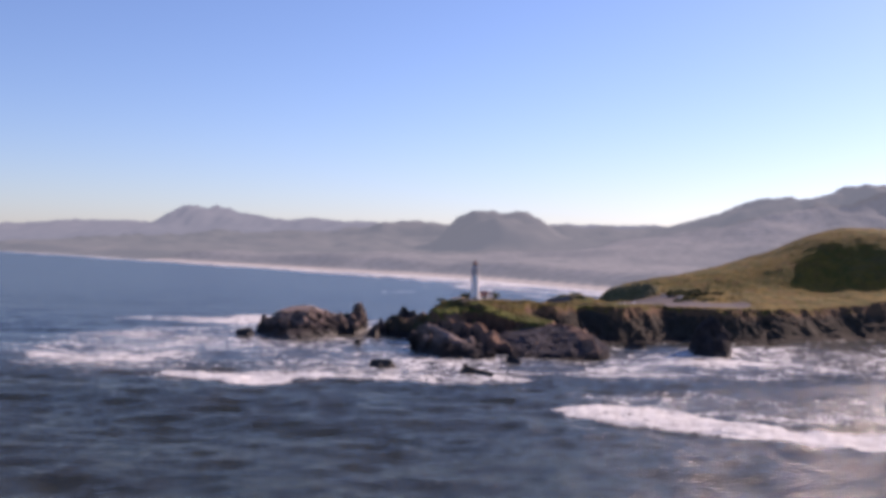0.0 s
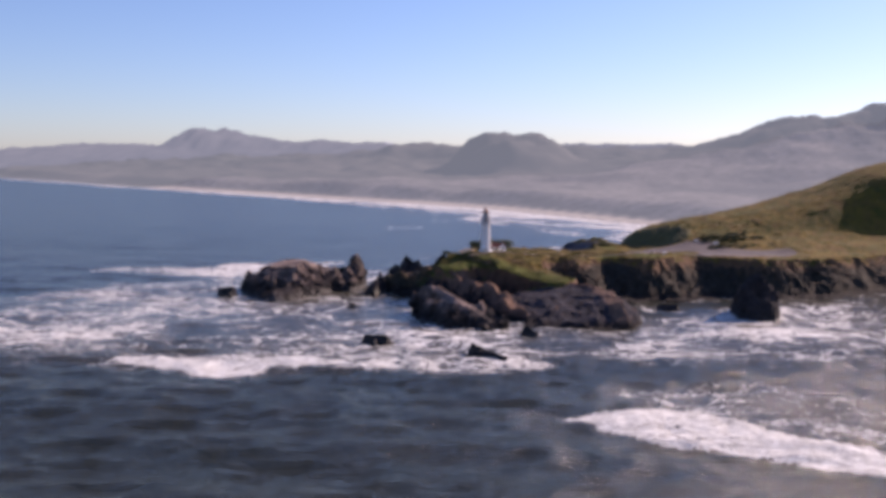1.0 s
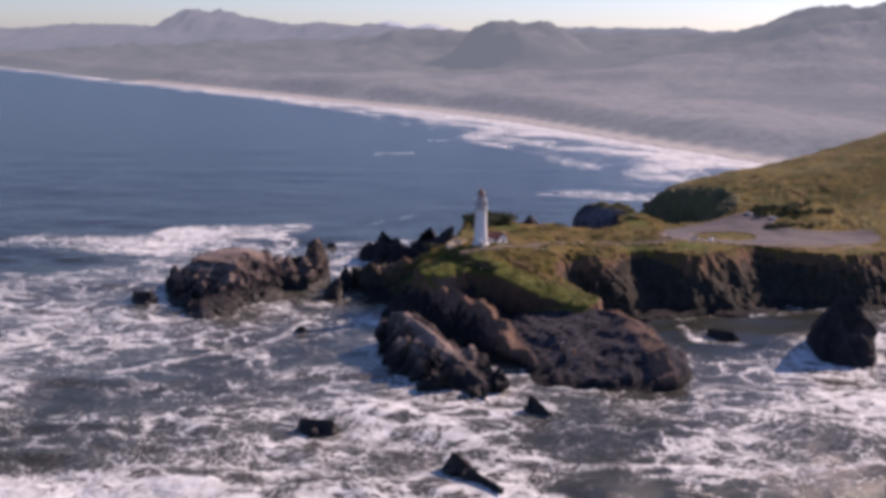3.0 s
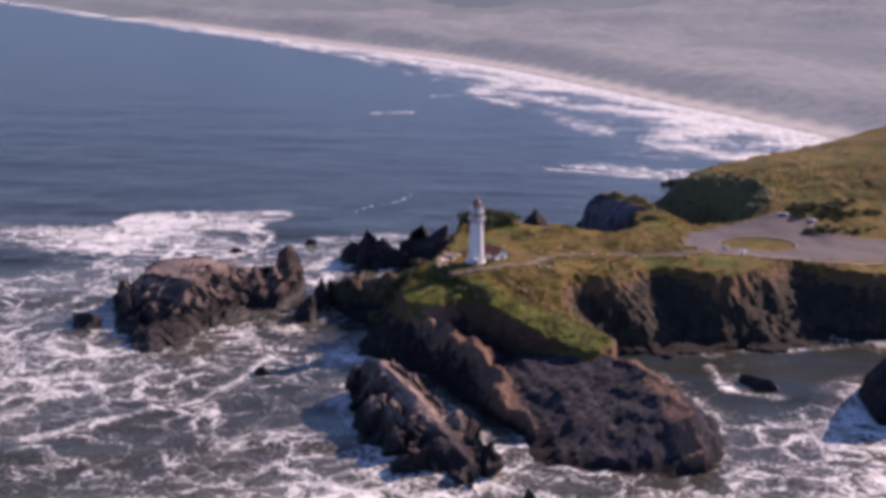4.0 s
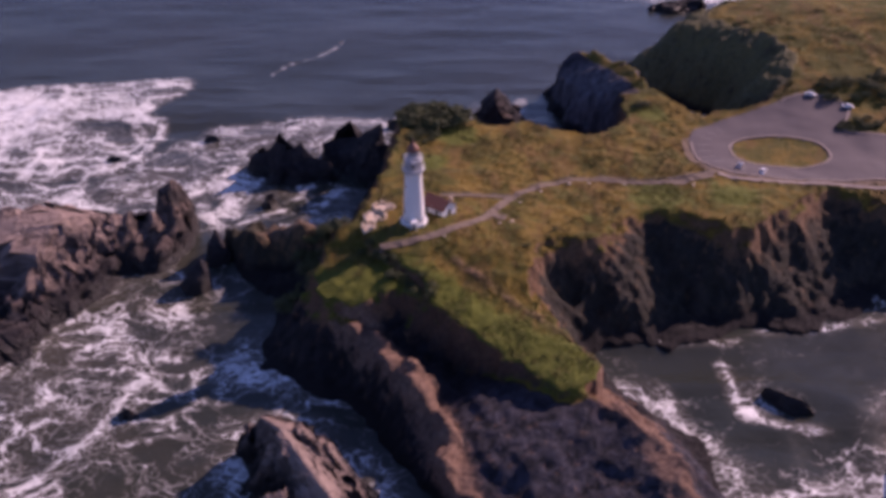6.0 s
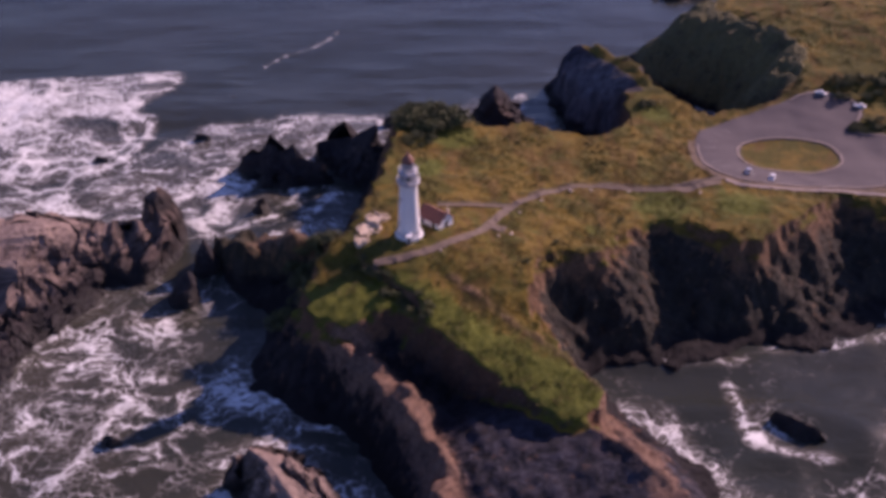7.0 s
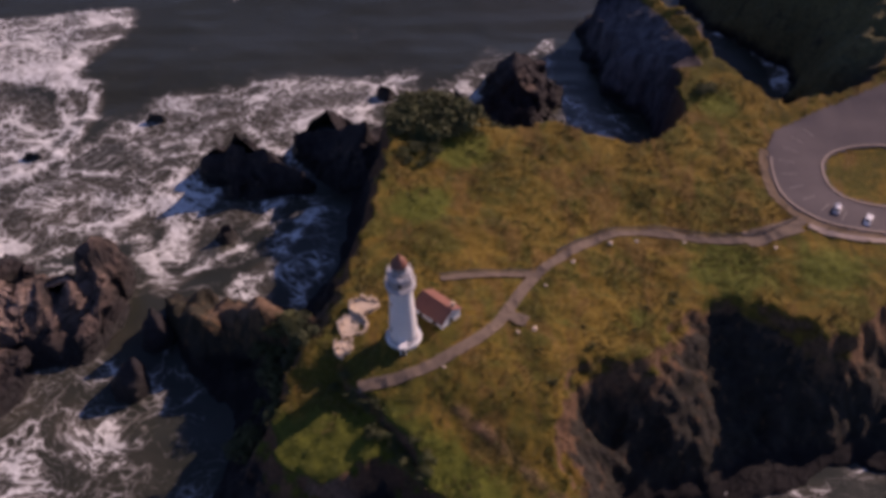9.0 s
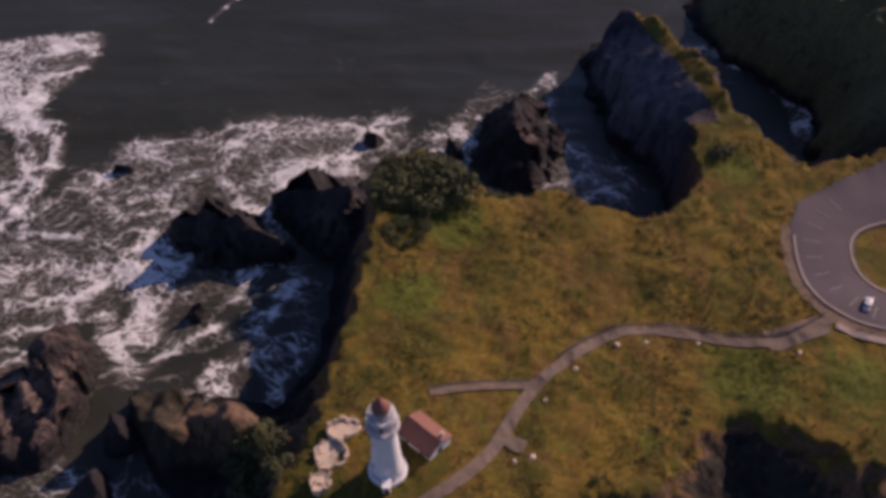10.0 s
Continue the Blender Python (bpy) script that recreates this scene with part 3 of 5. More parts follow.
# ---- the sea ----
def steps_from(a, dense_a, dense_b, b, d, grow):
    low, high, s, v = [], [], d, dense_a
    while v > a:
        s *= grow
        v -= s
        low.append(v)
    s, v = d, dense_b
    while v < b:
        s *= grow
        v += s
        high.append(v)
    return np.concatenate([low[::-1], np.arange(dense_a, dense_b + d / 2, d), high])


ROCK_LIST = [
    # name, foot outline, crest line with heights, material, label
    ("sea_rock", [(-34, 182), (-33, 177.5), (-30.5, 174), (-28, 170.6), (-26.3, 168.8), (-24.3, 170.8), (-23.4, 174), (-21.4, 177.6), (-19.6, 181.4), (-19.2, 185), (-18.8, 189), (-19.5, 193), (-24.5, 196), (-29, 196.3), (-33, 193), (-35, 187)],
        [(-31, 186, 3.8), (-28.6, 186.6, 4.7), (-26.4, 187, 5.0), (-24.4, 187, 4.9), (-22.6, 187.4, 4.2)], ROCK_TAN, "large rugged sea rock with a tan weathered top", 0.68),
    ("rock_pillar", [(-18.4, 190.6), (-17.4, 189.3), (-15.4, 189.4), (-14.0, 191.8), (-14.6, 194.6), (-16.4, 195.2), (-18, 193.8)], [(-16.7, 192.4, 4.3), (-15.9, 191.6, 4.9)], ROCK_BROWN, "steep brown pillar of rock at the end of a reef", 0.4),
    ("rock_reef", [(-22.8, 187), (-20.6, 183.6), (-17.2, 184.2), (-14.6, 185.6), (-13.8, 188.6), (-15, 191.6), (-19.5, 193.4), (-22.4, 192)], [(-20.6, 188.6, 3.6), (-18.2, 189, 2.9), (-15.8, 190.2, 3.5)], ROCK_BROWN, "low brown reef between the large rock and the pillar", 0.5),
    ("sea_rock", [(-39, 179.3), (-37, 176.3), (-34.8, 175.2), (-32.6, 175.8), (-33.2, 179), (-36, 181.2)], [(-37, 178.8, 1.0), (-34.5, 177.4, 1.5)], ROCK, "low jagged dark sea rock in white foam", 1.0),
    ("sea_rock", [(-5.6, 160.6), (-4.9, 164), (-2.6, 165.4), (0.2, 164.2), (3.3, 160.4), (6.3, 155.8), (8.6, 150.5), (9, 146.4), (6.6, 145), (2.7, 146), (-1.9, 148), (-4.6, 153.5)],
        [(-3.8, 161.8, 3.6), (-2.3, 160.0, 4.2), (1.2, 155.2, 3.2), (5.7, 148.0, 1.0)], ROCK_TAN, "humped rock with a tan ridge below the bluff", 0.75),
    ("sea_rock", [(41.2, 165), (40.8, 160), (43, 157), (47, 158), (48, 162.5), (45.5, 167.5), (43, 168.5)], [(42.8, 161.8, 4.6), (45, 162.6, 5.3)], ROCK, "dark blocky sea rock standing off the cliff", 0.5),
    ("low_rock", [(30.2, 169.4), (30.6, 166.4), (32.2, 164.4), (34.6, 165.2), (35.2, 166.8), (33.2, 168.6)], [(31.5, 168, 0.6), (33.8, 166, 0.8)], ROCK_WET, "low brown wet rock awash in the cove", 1.2),
    ("low_rock", [(-11.2, 138.6), (-8.6, 136.2), (-5.4, 137.6), (-6, 140), (-9.5, 140.6)], [(-9.8, 138.8, 0.8), (-7, 138.2, 0.9)], ROCK_WET, "low dark wet rock awash in the surf", 1.0),
    ("low_rock", [(1.8, 132.8), (2.2, 129.8), (4.4, 126.4), (7.2, 125.2), (7.8, 127), (5.4, 130.4), (3.6, 133.4)], [(3, 131.6, 1.3), (4.6, 128.8, 1.0), (6.8, 126.4, 0.7)], ROCK_WET, "long dark wet rock awash in the surf", 1.0),
    ("low_rock", [(8.4, 143.6), (9.4, 141.2), (11.8, 140.4), (12.6, 142), (11, 145)], [(9.8, 143.6, 1.5), (11.4, 141.6, 0.6)], ROCK, "small dark rock at the foot of the bluff", 1.0),
    ("cove_rock", [(-12.6, 204.6), (-10.5, 201.6), (-7, 200.6), (-4, 201), (-1.8, 202), (-2, 204), (-4.5, 206.8), (-8, 208.2), (-11.6, 207.4)], [(-11.3, 204.8, 1.4), (-10, 205, 2.3), (-9.2, 204.7, 1.9), (-8, 204.4, 4.3), (-7.2, 203.9, 2.4), (-5.8, 203.6, 3.4), (-4.8, 203.2, 2.2), (-2.8, 202.3, 1.9)], ROCK, "jagged dark rock with a pointed top in the cove", 0.95),
    ("cove_rock", [(-5.2, 208), (-3.6, 205.4), (-1.6, 202.8), (1.2, 201.2), (3.4, 203), (3.8, 208), (1.2, 211), (-2, 211.6)], [(-4, 206.9, 1.9), (-2.9, 207.2, 2.2), (-2.5, 207.2, 3.1), (-1.9, 207, 2.3), (-1, 207, 4.4), (-0.2, 206.4, 2.7), (0.6, 205.8, 3.6), (2.4, 204.6, 5.1)], ROCK, "jagged dark rock leaning on the western cliff", 0.95),
    ("cone_rock", [(10.6, 211.6), (11.4, 216), (14.2, 221.2), (17.6, 220.2), (19.2, 215), (18, 209.4), (15, 207), (12, 208.4)], [(13.4, 213.9, 4.0), (14.5, 213.2, 5.4), (15.9, 214.4, 3.7)], ROCK, "dark cone-shaped rock beside the northern cove", 0.95),
    ("far_rock", [(38.6, 257), (42, 254.4), (46.5, 254.8), (50, 258), (48, 261.5), (42, 261)], [(42, 257.6, 0.9), (46.5, 257.8, 1.4)], ROCK_TAN, "brown sea rock in the surf off the beach", 0.7),
    ("spire_rock", [(-14.6, 183.6), (-13.2, 181.6), (-11.2, 182.4), (-11.6, 184.8), (-13.4, 185.6)], [(-12.8, 183.4, 1.4), (-12.2, 183.6, 2.0)], ROCK, "small pointed dark rock in the channel", 0.6),
    ("spire_rock", [(-13.4, 187), (-12.2, 185.6), (-10.4, 186.2), (-10.6, 188.2), (-12.4, 188.8)], [(-11.9, 187, 2.0), (-11.5, 187.3, 2.9)], ROCK, "slim pointed dark rock in the channel", 0.5),
    ("small_rock", [(-15.4, 166.6), (-14.2, 164.8), (-12.8, 165.6), (-13.4, 167.2)], [(-14.3, 166.2, 0.7), (-13.7, 165.8, 0.8)], ROCK_WET, "small dark rock ringed with foam", 0.9),
    ("small_rock", [(-9.6, 197.6), (-8.8, 196.2), (-7.2, 196.8), (-7.6, 198.4)], [(-8.6, 197.2, 0.9), (-8, 197.4, 1.0)], ROCK_WET, "small dark rock in the cove", 0.9),
    ("small_rock", [(1.6, 215.4), (2.6, 213.2), (4.6, 213.6), (4.4, 216)], [(2.8, 214.8, 1.0), (3.6, 214.4, 1.1)], ROCK_WET, "small dark rock in northern foam", 0.9),
    ("small_rock", [(-18.4, 212.2), (-16.8, 210.6), (-15, 211.4), (-16, 213)], [(-17.2, 211.8, 0.6), (-16, 211.6, 0.6)], ROCK_WET, "low dark rock washed by foam", 1.1),
    ("small_rock", [(-27.6, 207.4), (-26.4, 205.8), (-24.4, 206.4), (-25.2, 208)], [(-26.4, 207, 0.5), (-25.4, 206.8, 0.5)], ROCK_WET, "low brown rock washed by foam", 1.1),
    ("small_rock", [(8.6, 214), (9.2, 211.6), (11, 212.6), (10.4, 215)], [(9.4, 213.6, 1.4), (10, 212.8, 1.3)], ROCK, "narrow dark rock off the northern bank", 0.7),
]


def sea_foam(x, y):
    """How much of the water is covered with foam, 0 to 1.1."""
    wx = x + 3.0 * fbm(x, y, scale=0.05, octaves=4, seed=101)
    wy = y + 3.0 * fbm(x, y, scale=0.05, octaves=4, seed=111)
    patch = lambda outline, soft: step(inside(rounded(outline), wx, wy), -soft, soft)
    f = np.zeros_like(x)
    # the surf zone round the head
    f = np.maximum(f, 0.58 * patch([(-62, 128), (-32, 122), (-21, 118), (-10, 120), (4, 119.5), (14, 126), (30, 123), (48, 121), (90, 128), (100, 190), (50, 182), (27, 176), (10, 150), (-8, 170), (-14, 186), (-20, 205), (-45, 205), (-75, 170)], 6))
    f = np.maximum(f, 0.68 * patch([(-30, 126), (-21, 119), (-8, 121), (8, 121), (14, 127), (12, 138), (-4, 143), (-16, 136)], 3))
    f = np.maximum(f, 0.75 * patch([(14, 134), (30, 127), (60, 128), (60, 150), (34, 153), (26, 145)], 4))
    f = np.maximum(f, 0.66 * patch([(-60, 178), (-45, 168), (-30, 160), (-16, 150), (-10, 158), (-12, 172), (-22, 172), (-36, 185), (-50, 192)], 4))
    f = np.maximum(f, 0.66 * patch([(-75, 160), (-60, 134), (-40, 128), (-40, 134), (-55, 150)], 4))
    near_x, near_y = x + 0.3 * (wx - x), y + 0.3 * (wy - y)
    crisp = lambda outline, soft: step(inside(rounded(outline), near_x + 0.5 * fbm(x, y, scale=0.35, octaves=3, seed=117), near_y), -soft, soft)
    # the breaker in front, and the sheet of foam that it has left
    f = np.maximum(f, 1.02 * crisp([(9.5, 104.5), (14.5, 100), (17, 95.5), (25, 92.6), (33, 87.4), (39, 86), (60, 80), (62, 88), (44, 95), (34, 96), (28, 100.5), (24, 105.5), (19.5, 108.5), (15, 106)], 1.0))
    f = np.maximum(f, 0.9 * crisp([(-38, 128), (-33, 124), (-28, 121), (-25.5, 118.3), (-21, 118.8), (-18, 121.3), (-19.3, 125.2), (-17, 123.8), (-13, 121.2), (-5.6, 119.2), (1, 119.2), (7, 120.4), (11.6, 122.6), (13.4, 126.6), (8, 128.2), (-2, 128.6), (-10, 127.6), (-19.6, 129), (-28, 130)], 0.7))
    f = np.maximum(f, 0.56 * patch([(20, 272), (34, 265), (46, 258), (60, 254), (66, 262), (54, 272), (36, 278)], 4))
    # surf to the north-west and along the northern shore
    f = np.maximum(f, 0.7 * patch([(-75, 214), (-60, 205), (-40, 200), (-24, 204), (-23, 212), (-32, 215), (-42, 216), (-60, 222)], 4))
    f = np.maximum(f, 0.8 * crisp([(-48, 224), (-40, 228.5), (-31.4, 228.6), (-22.6, 230), (-22.4, 226), (-24.2, 221), (-27, 217.8), (-24.4, 214), (-24.2, 209.5), (-26, 209.8), (-26.2, 214.6), (-28, 216.5), (-34, 216), (-46, 216)], 0.8))
    f = np.maximum(f, 0.52 * patch([(-26, 200), (-14, 198), (-4, 206), (4, 211), (7, 214), (2, 218), (-8, 215), (-18, 213), (-26, 208)], 2.5))
    f = np.maximum(f, 0.44 * patch([(-13, 199), (-6, 204), (1.5, 203), (2.5, 192), (-2, 189), (-8, 190.5), (-13, 194)], 1.2))
    f = np.maximum(f, 0.54 * crisp([(-17, 210.6), (-12.6, 212.4), (-8, 215.8), (-3, 218), (2, 217.6), (6, 220), (4.8, 216.6), (2.6, 211.5), (-3, 210.5), (-9, 208.6), (-14, 206.5)], 0.9))
    f = np.maximum(f, 0.84 * crisp([(-13.4, 199.5), (-13, 194.8), (-10.2, 194.6), (-9.4, 198.4), (-11, 200.5)], 0.6))
    f = np.maximum(f, 0.78 * crisp([(-6.4, 189.5), (-3, 189.6), (-2.4, 194.5), (0.2, 200.6), (-1.6, 201), (-4, 196), (-7, 193.4)], 0.6))
    f = np.maximum(f, 0.52 * patch([(-16, 187), (-9, 185), (-3, 176), (3, 168), (-2, 158), (-14, 164), (-20, 176)], 2))
    f = np.maximum(f, 0.62 * patch([(14, 118), (18, 104), (40, 96), (62, 94), (64, 118), (40, 116)], 4))
    f = np.maximum(f, 0.5 * patch([(18.6, 205.5), (19.6, 219), (21.5, 215), (27, 211.5), (27, 205), (20, 203)], 0.8))
    f = np.maximum(f, 0.85 * patch([(29.6, 226.6), (33.4, 225.6), (38.6, 218), (37.4, 211.6), (34.6, 211.4), (35, 218)], 0.5))
    # quiet dark water inside the eastern cove
    calm = patch([(19, 172), (28, 158), (36, 158), (48, 170), (54, 177), (30, 175)], 3)
    f = f * (1 - 0.75 * calm)
    for line in ([(25, 173.2), (31, 174.4)], [(33.5, 175.2), (38.5, 175.6), (44, 177)], [(27.4, 160), (28, 152), (25, 146)], [(29.5, 171.5), (30, 165), (35, 163.6)]):
        dl, _ = from_line(line, wx * 0.3 + x * 0.7, wy * 0.3 + y * 0.7)
        f = np.maximum(f, 0.64 * np.exp(-((dl / 0.8) ** 2)))
    f = f * (1 + 0.34 * fbm(x * 0.7, y, scale=0.06, octaves=4, seed=125))
    for line, a, wide in (([(-28.5, 217.5), (-25.6, 213), (-24.2, 209), (-26.5, 206.8)], 0.9, 1.1), ([(-34, 209.5), (-29, 210.4), (-25.8, 206.4)], 0.8, 0.8), ([(-19, 208.8), (-13, 210), (-8, 213.4), (-3, 214.6), (3, 214.8)], 0.8, 1.2), ([(-19, 198.5), (-13, 200.5), (-9, 193), (-5.5, 197.5)], 0.78, 1.0), ([(30, 226.5), (34.2, 222.8), (37.6, 218.6)], 0.85, 0.45), ([(19, 208), (22, 206.5), (25.6, 209.5)], 0.78, 0.7), ([(19, 218), (21, 222), (20.4, 213)], 0.78, 0.6), ([(-14, 230), (-8, 236), (-3, 241)], 0.75, 0.4), ([(-70, 160), (-58, 150), (-44, 147), (-33, 140)], 0.85, 1.2), ([(-60, 190), (-48, 184), (-40, 186)], 0.85, 1.0), ([(-30, 150), (-22, 156), (-16, 164), (-13, 172)], 0.85, 0.9), ([(-26, 124), (-16, 130), (-4, 128), (10, 134), (24, 131), (40, 134)], 0.85, 1.2)):
        dl, _ = from_line(line, wx, wy)
        f = np.maximum(f, a * np.exp(-((dl / wide) ** 2)))
    # rings of foam about every rock and cliff
    near = np.full(x.shape, -50.0)
    for spec in ROCK_LIST:
        near = np.maximum(near, inside(spec[1], wx, wy))
    near = np.maximum(near, inside(FOOT, wx, wy) - 0.6)
    ring = np.exp(np.clip(near, -40, 0) / 1.6)
    f = np.maximum(f, f * 0.75 + 0.46 * ring * (0.75 + 0.5 * fbm(x, y, scale=0.12, octaves=3, seed=131)) * (1 - 0.15 * calm))
    # surf along the beach: several lines of breakers, widest towards the head
    d = inside(SHORE, x, y)
    width = 26 + 38 * step(x, -120, 40)
    out = np.clip(-d, 0, None) / width
    lines = 0.5 + 0.5 * np.sin(out * 15 + 5 * fbm(x, y, scale=0.018, octaves=5, seed=141)) + 0.7 * fbm(x, y * 1.4, scale=0.035, octaves=4, seed=145)
    f = np.maximum(f, np.where(d < 4, (1.04 - 0.55 * out + 0.42 * (lines - 0.6) * step(out, 0.08, 0.3)) * (1 - step(out, 0.75, 1.05)), 0))
    for line in ([(-20, 339), (-9, 342)], [(20, 269), (32, 266), (40, 264)], [(-6, 377), (2, 380)]):
        dl, _ = from_line(line, wx, y)
        f = np.maximum(f, 0.9 * np.exp(-((dl / 1.6) ** 2)))
    return f


SHORE = rounded([(104, 292), (89, 312), (69, 366), (45, 412), (20, 458), (-30, 530), (-104, 616), (-208, 736), (-432, 1016), (-800, 1450), (-1500, 2200), (-2200, 2600), (2600, 2600), (2600, 292)])


def build_sea():
    xs = steps_from(-4600, -90, 100, 4600, 0.6, 1.045)
    ys = steps_from(-900, 45, 300, 4800, 0.6, 1.021)
    x, y = np.meshgrid(xs, ys)
    near = step(y, -50, 40) * (1 - step(y, 300, 420)) * (1 - step(np.abs(x), 90, 200))
    swell = 0.30 * fbm(x * 0.45 + y * 0.1, y, scale=0.09, octaves=3, seed=151) + 0.14 * ridged(x * 0.6, y * 1.2, 0.16, 4, 161)
    foam = sea_foam(x, y)
    swell = swell + 0.16 * ridged(x * 0.6, y * 1.3, 0.3, 3, 165) * (1 - step(y, 120, 160))
    swell = swell * (1 - 0.6 * step(y, 195, 250))
    z = near * (swell + 0.18 * np.clip(foam - 0.6, 0, 0.5) * (1 + fbm(x, y, scale=0.8, octaves=2, seed=171)))
    tagged(sheet("water", x, y, z - 0.15, np.ones(x.shape, bool), WATER, (("foam", foam),)), "dark choppy sea with white surf and streaks of foam", "sea", kind="structure")


build_sea()


# ---- the far coast and hills ----
def build_coast():
    ys = np.concatenate([np.arange(286, 700, 3.0), np.arange(700, 1300, 6.0), np.arange(1300, 2700, 20.0)])
    xs = np.concatenate([np.arange(-1800, -950, 16.0), np.arange(-950, 480, 4.5), np.arange(480, 1900, 26.0)])
    x, y = np.meshgrid(xs, ys)
    d = inside(SHORE, x + 4 * fbm(x, y, scale=0.01, octaves=3, seed=201), y)
    z = np.clip(d, -3, 5) * 0.12
    back = np.clip(d - 5, 0, None)
    z = z + 5.5 * step(back, 0, 26) * (1 + 0.35 * fbm(x, y, scale=0.012, octaves=4, seed=205))
    z = z + 20 * step(back, 60, 480) * (1 + 0.4 * fbm(x, y, scale=0.006, octaves=5, seed=211))
    z = z + step(back, 5, 150) * 6 * step(y, 900, 1200) * (1 + 0.25 * fbm(x, y, scale=0.004, octaves=4, seed=215)) + step(back, 5, 200) * 9 * step(y, 1250, 1650)
    for px, py, h, sx, sy, p in ((50, 900, 25, 50, 80, 2.6), (300, 800, 31, 95, 110, 1.1), (450, 820, 30, 110, 120, 1.1), (-425, 1700, 25, 62, 120, 1.6), (-350, 1690, 10, 80, 120, 1.4), (-680, 1700, 8, 110, 140, 1.2), (-60, 620, 4, 60, 40, 1.0)):
        r = ((x - px) / sx) ** 2 + ((y - py) / sy) ** 2
        z = z + step(back, 0, 60) * h * np.exp(-(r ** p)) * (1 + 0.16 * fbm(x, y, scale=0.03, octaves=5, seed=221, gain=0.65))
    z = z + step(d, 5, 30) * (0.35 + 1.6 * step(y, 700, 1300)) * ridged(x, y, 0.022, 5, 231)
    z = z + step(y, 600, 900) * step(back, 5, 60) * 2.0 * fbm(x, y, scale=0.045, octaves=5, seed=235, gain=0.6)
    sand = step(d, -2, 0.5) * (1 - step(back, 1, 5))
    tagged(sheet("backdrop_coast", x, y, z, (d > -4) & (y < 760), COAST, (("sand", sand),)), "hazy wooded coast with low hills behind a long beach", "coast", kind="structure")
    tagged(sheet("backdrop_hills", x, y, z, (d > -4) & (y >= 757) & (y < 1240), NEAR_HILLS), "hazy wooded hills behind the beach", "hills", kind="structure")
    tagged(sheet("backdrop_far_hills", x, y, z, (d > -4) & (y >= 1234), HILLS), "hills far up the coast, tinted blue for haze", "hills", kind="structure")
    # the farthest mountains
    xs = np.arange(-1400, 700, 14.0)
    ys = np.arange(4100, 4500, 40.0)
    x, y = np.meshgrid(xs, ys)
    z = 62 + 14 * fbm(x, y, scale=0.004, octaves=5, seed=241)
    for px, h, s in ((-300, 34, 60), (-120, 24, 70), (-560, 14, 160)):
        z = z + h * np.exp(-np.abs((x - px) / s) ** 1.3) * (1 + 0.2 * fbm(x, y, scale=0.02, octaves=3, seed=251))
    z = z - 0.004 * (y - 4250) ** 2
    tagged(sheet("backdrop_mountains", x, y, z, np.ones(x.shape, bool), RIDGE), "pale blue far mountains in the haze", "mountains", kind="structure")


build_coast()


# ---- rocks in the sea ----
def blocks(x, y, z, scale, seed):
    """An offset that is the same over each broken block of rock: three arrays from -1 to 1."""
    px, py, pz = x * scale, y * scale, z * scale * 0.7
    ix, iy, iz = np.floor(px), np.floor(py), np.floor(pz)
    best = np.full(np.broadcast(px, py, pz).shape, 99.0)
    out = [np.zeros(best.shape) for _ in range(3)]
    for ax, ay, az in [(a, b, c) for a in (-1, 0, 1) for b in (-1, 0, 1) for c in (-1, 0, 1)]:
        cx, cy, cz = ix + ax, iy + ay, iz + az
        r = [lattice(cx.astype(np.int64), cy.astype(np.int64), cz.astype(np.int64), seed + k) for k in range(6)]
        d = (cx + 0.5 + 0.45 * r[0] - px) ** 2 + (cy + 0.5 + 0.45 * r[1] - py) ** 2 + (cz + 0.5 + 0.45 * r[2] - pz) ** 2
        near = d < best
        best = np.where(near, d, best)
        out = [np.where(near, r[3 + k], out[k]) for k in range(3)]
    return out


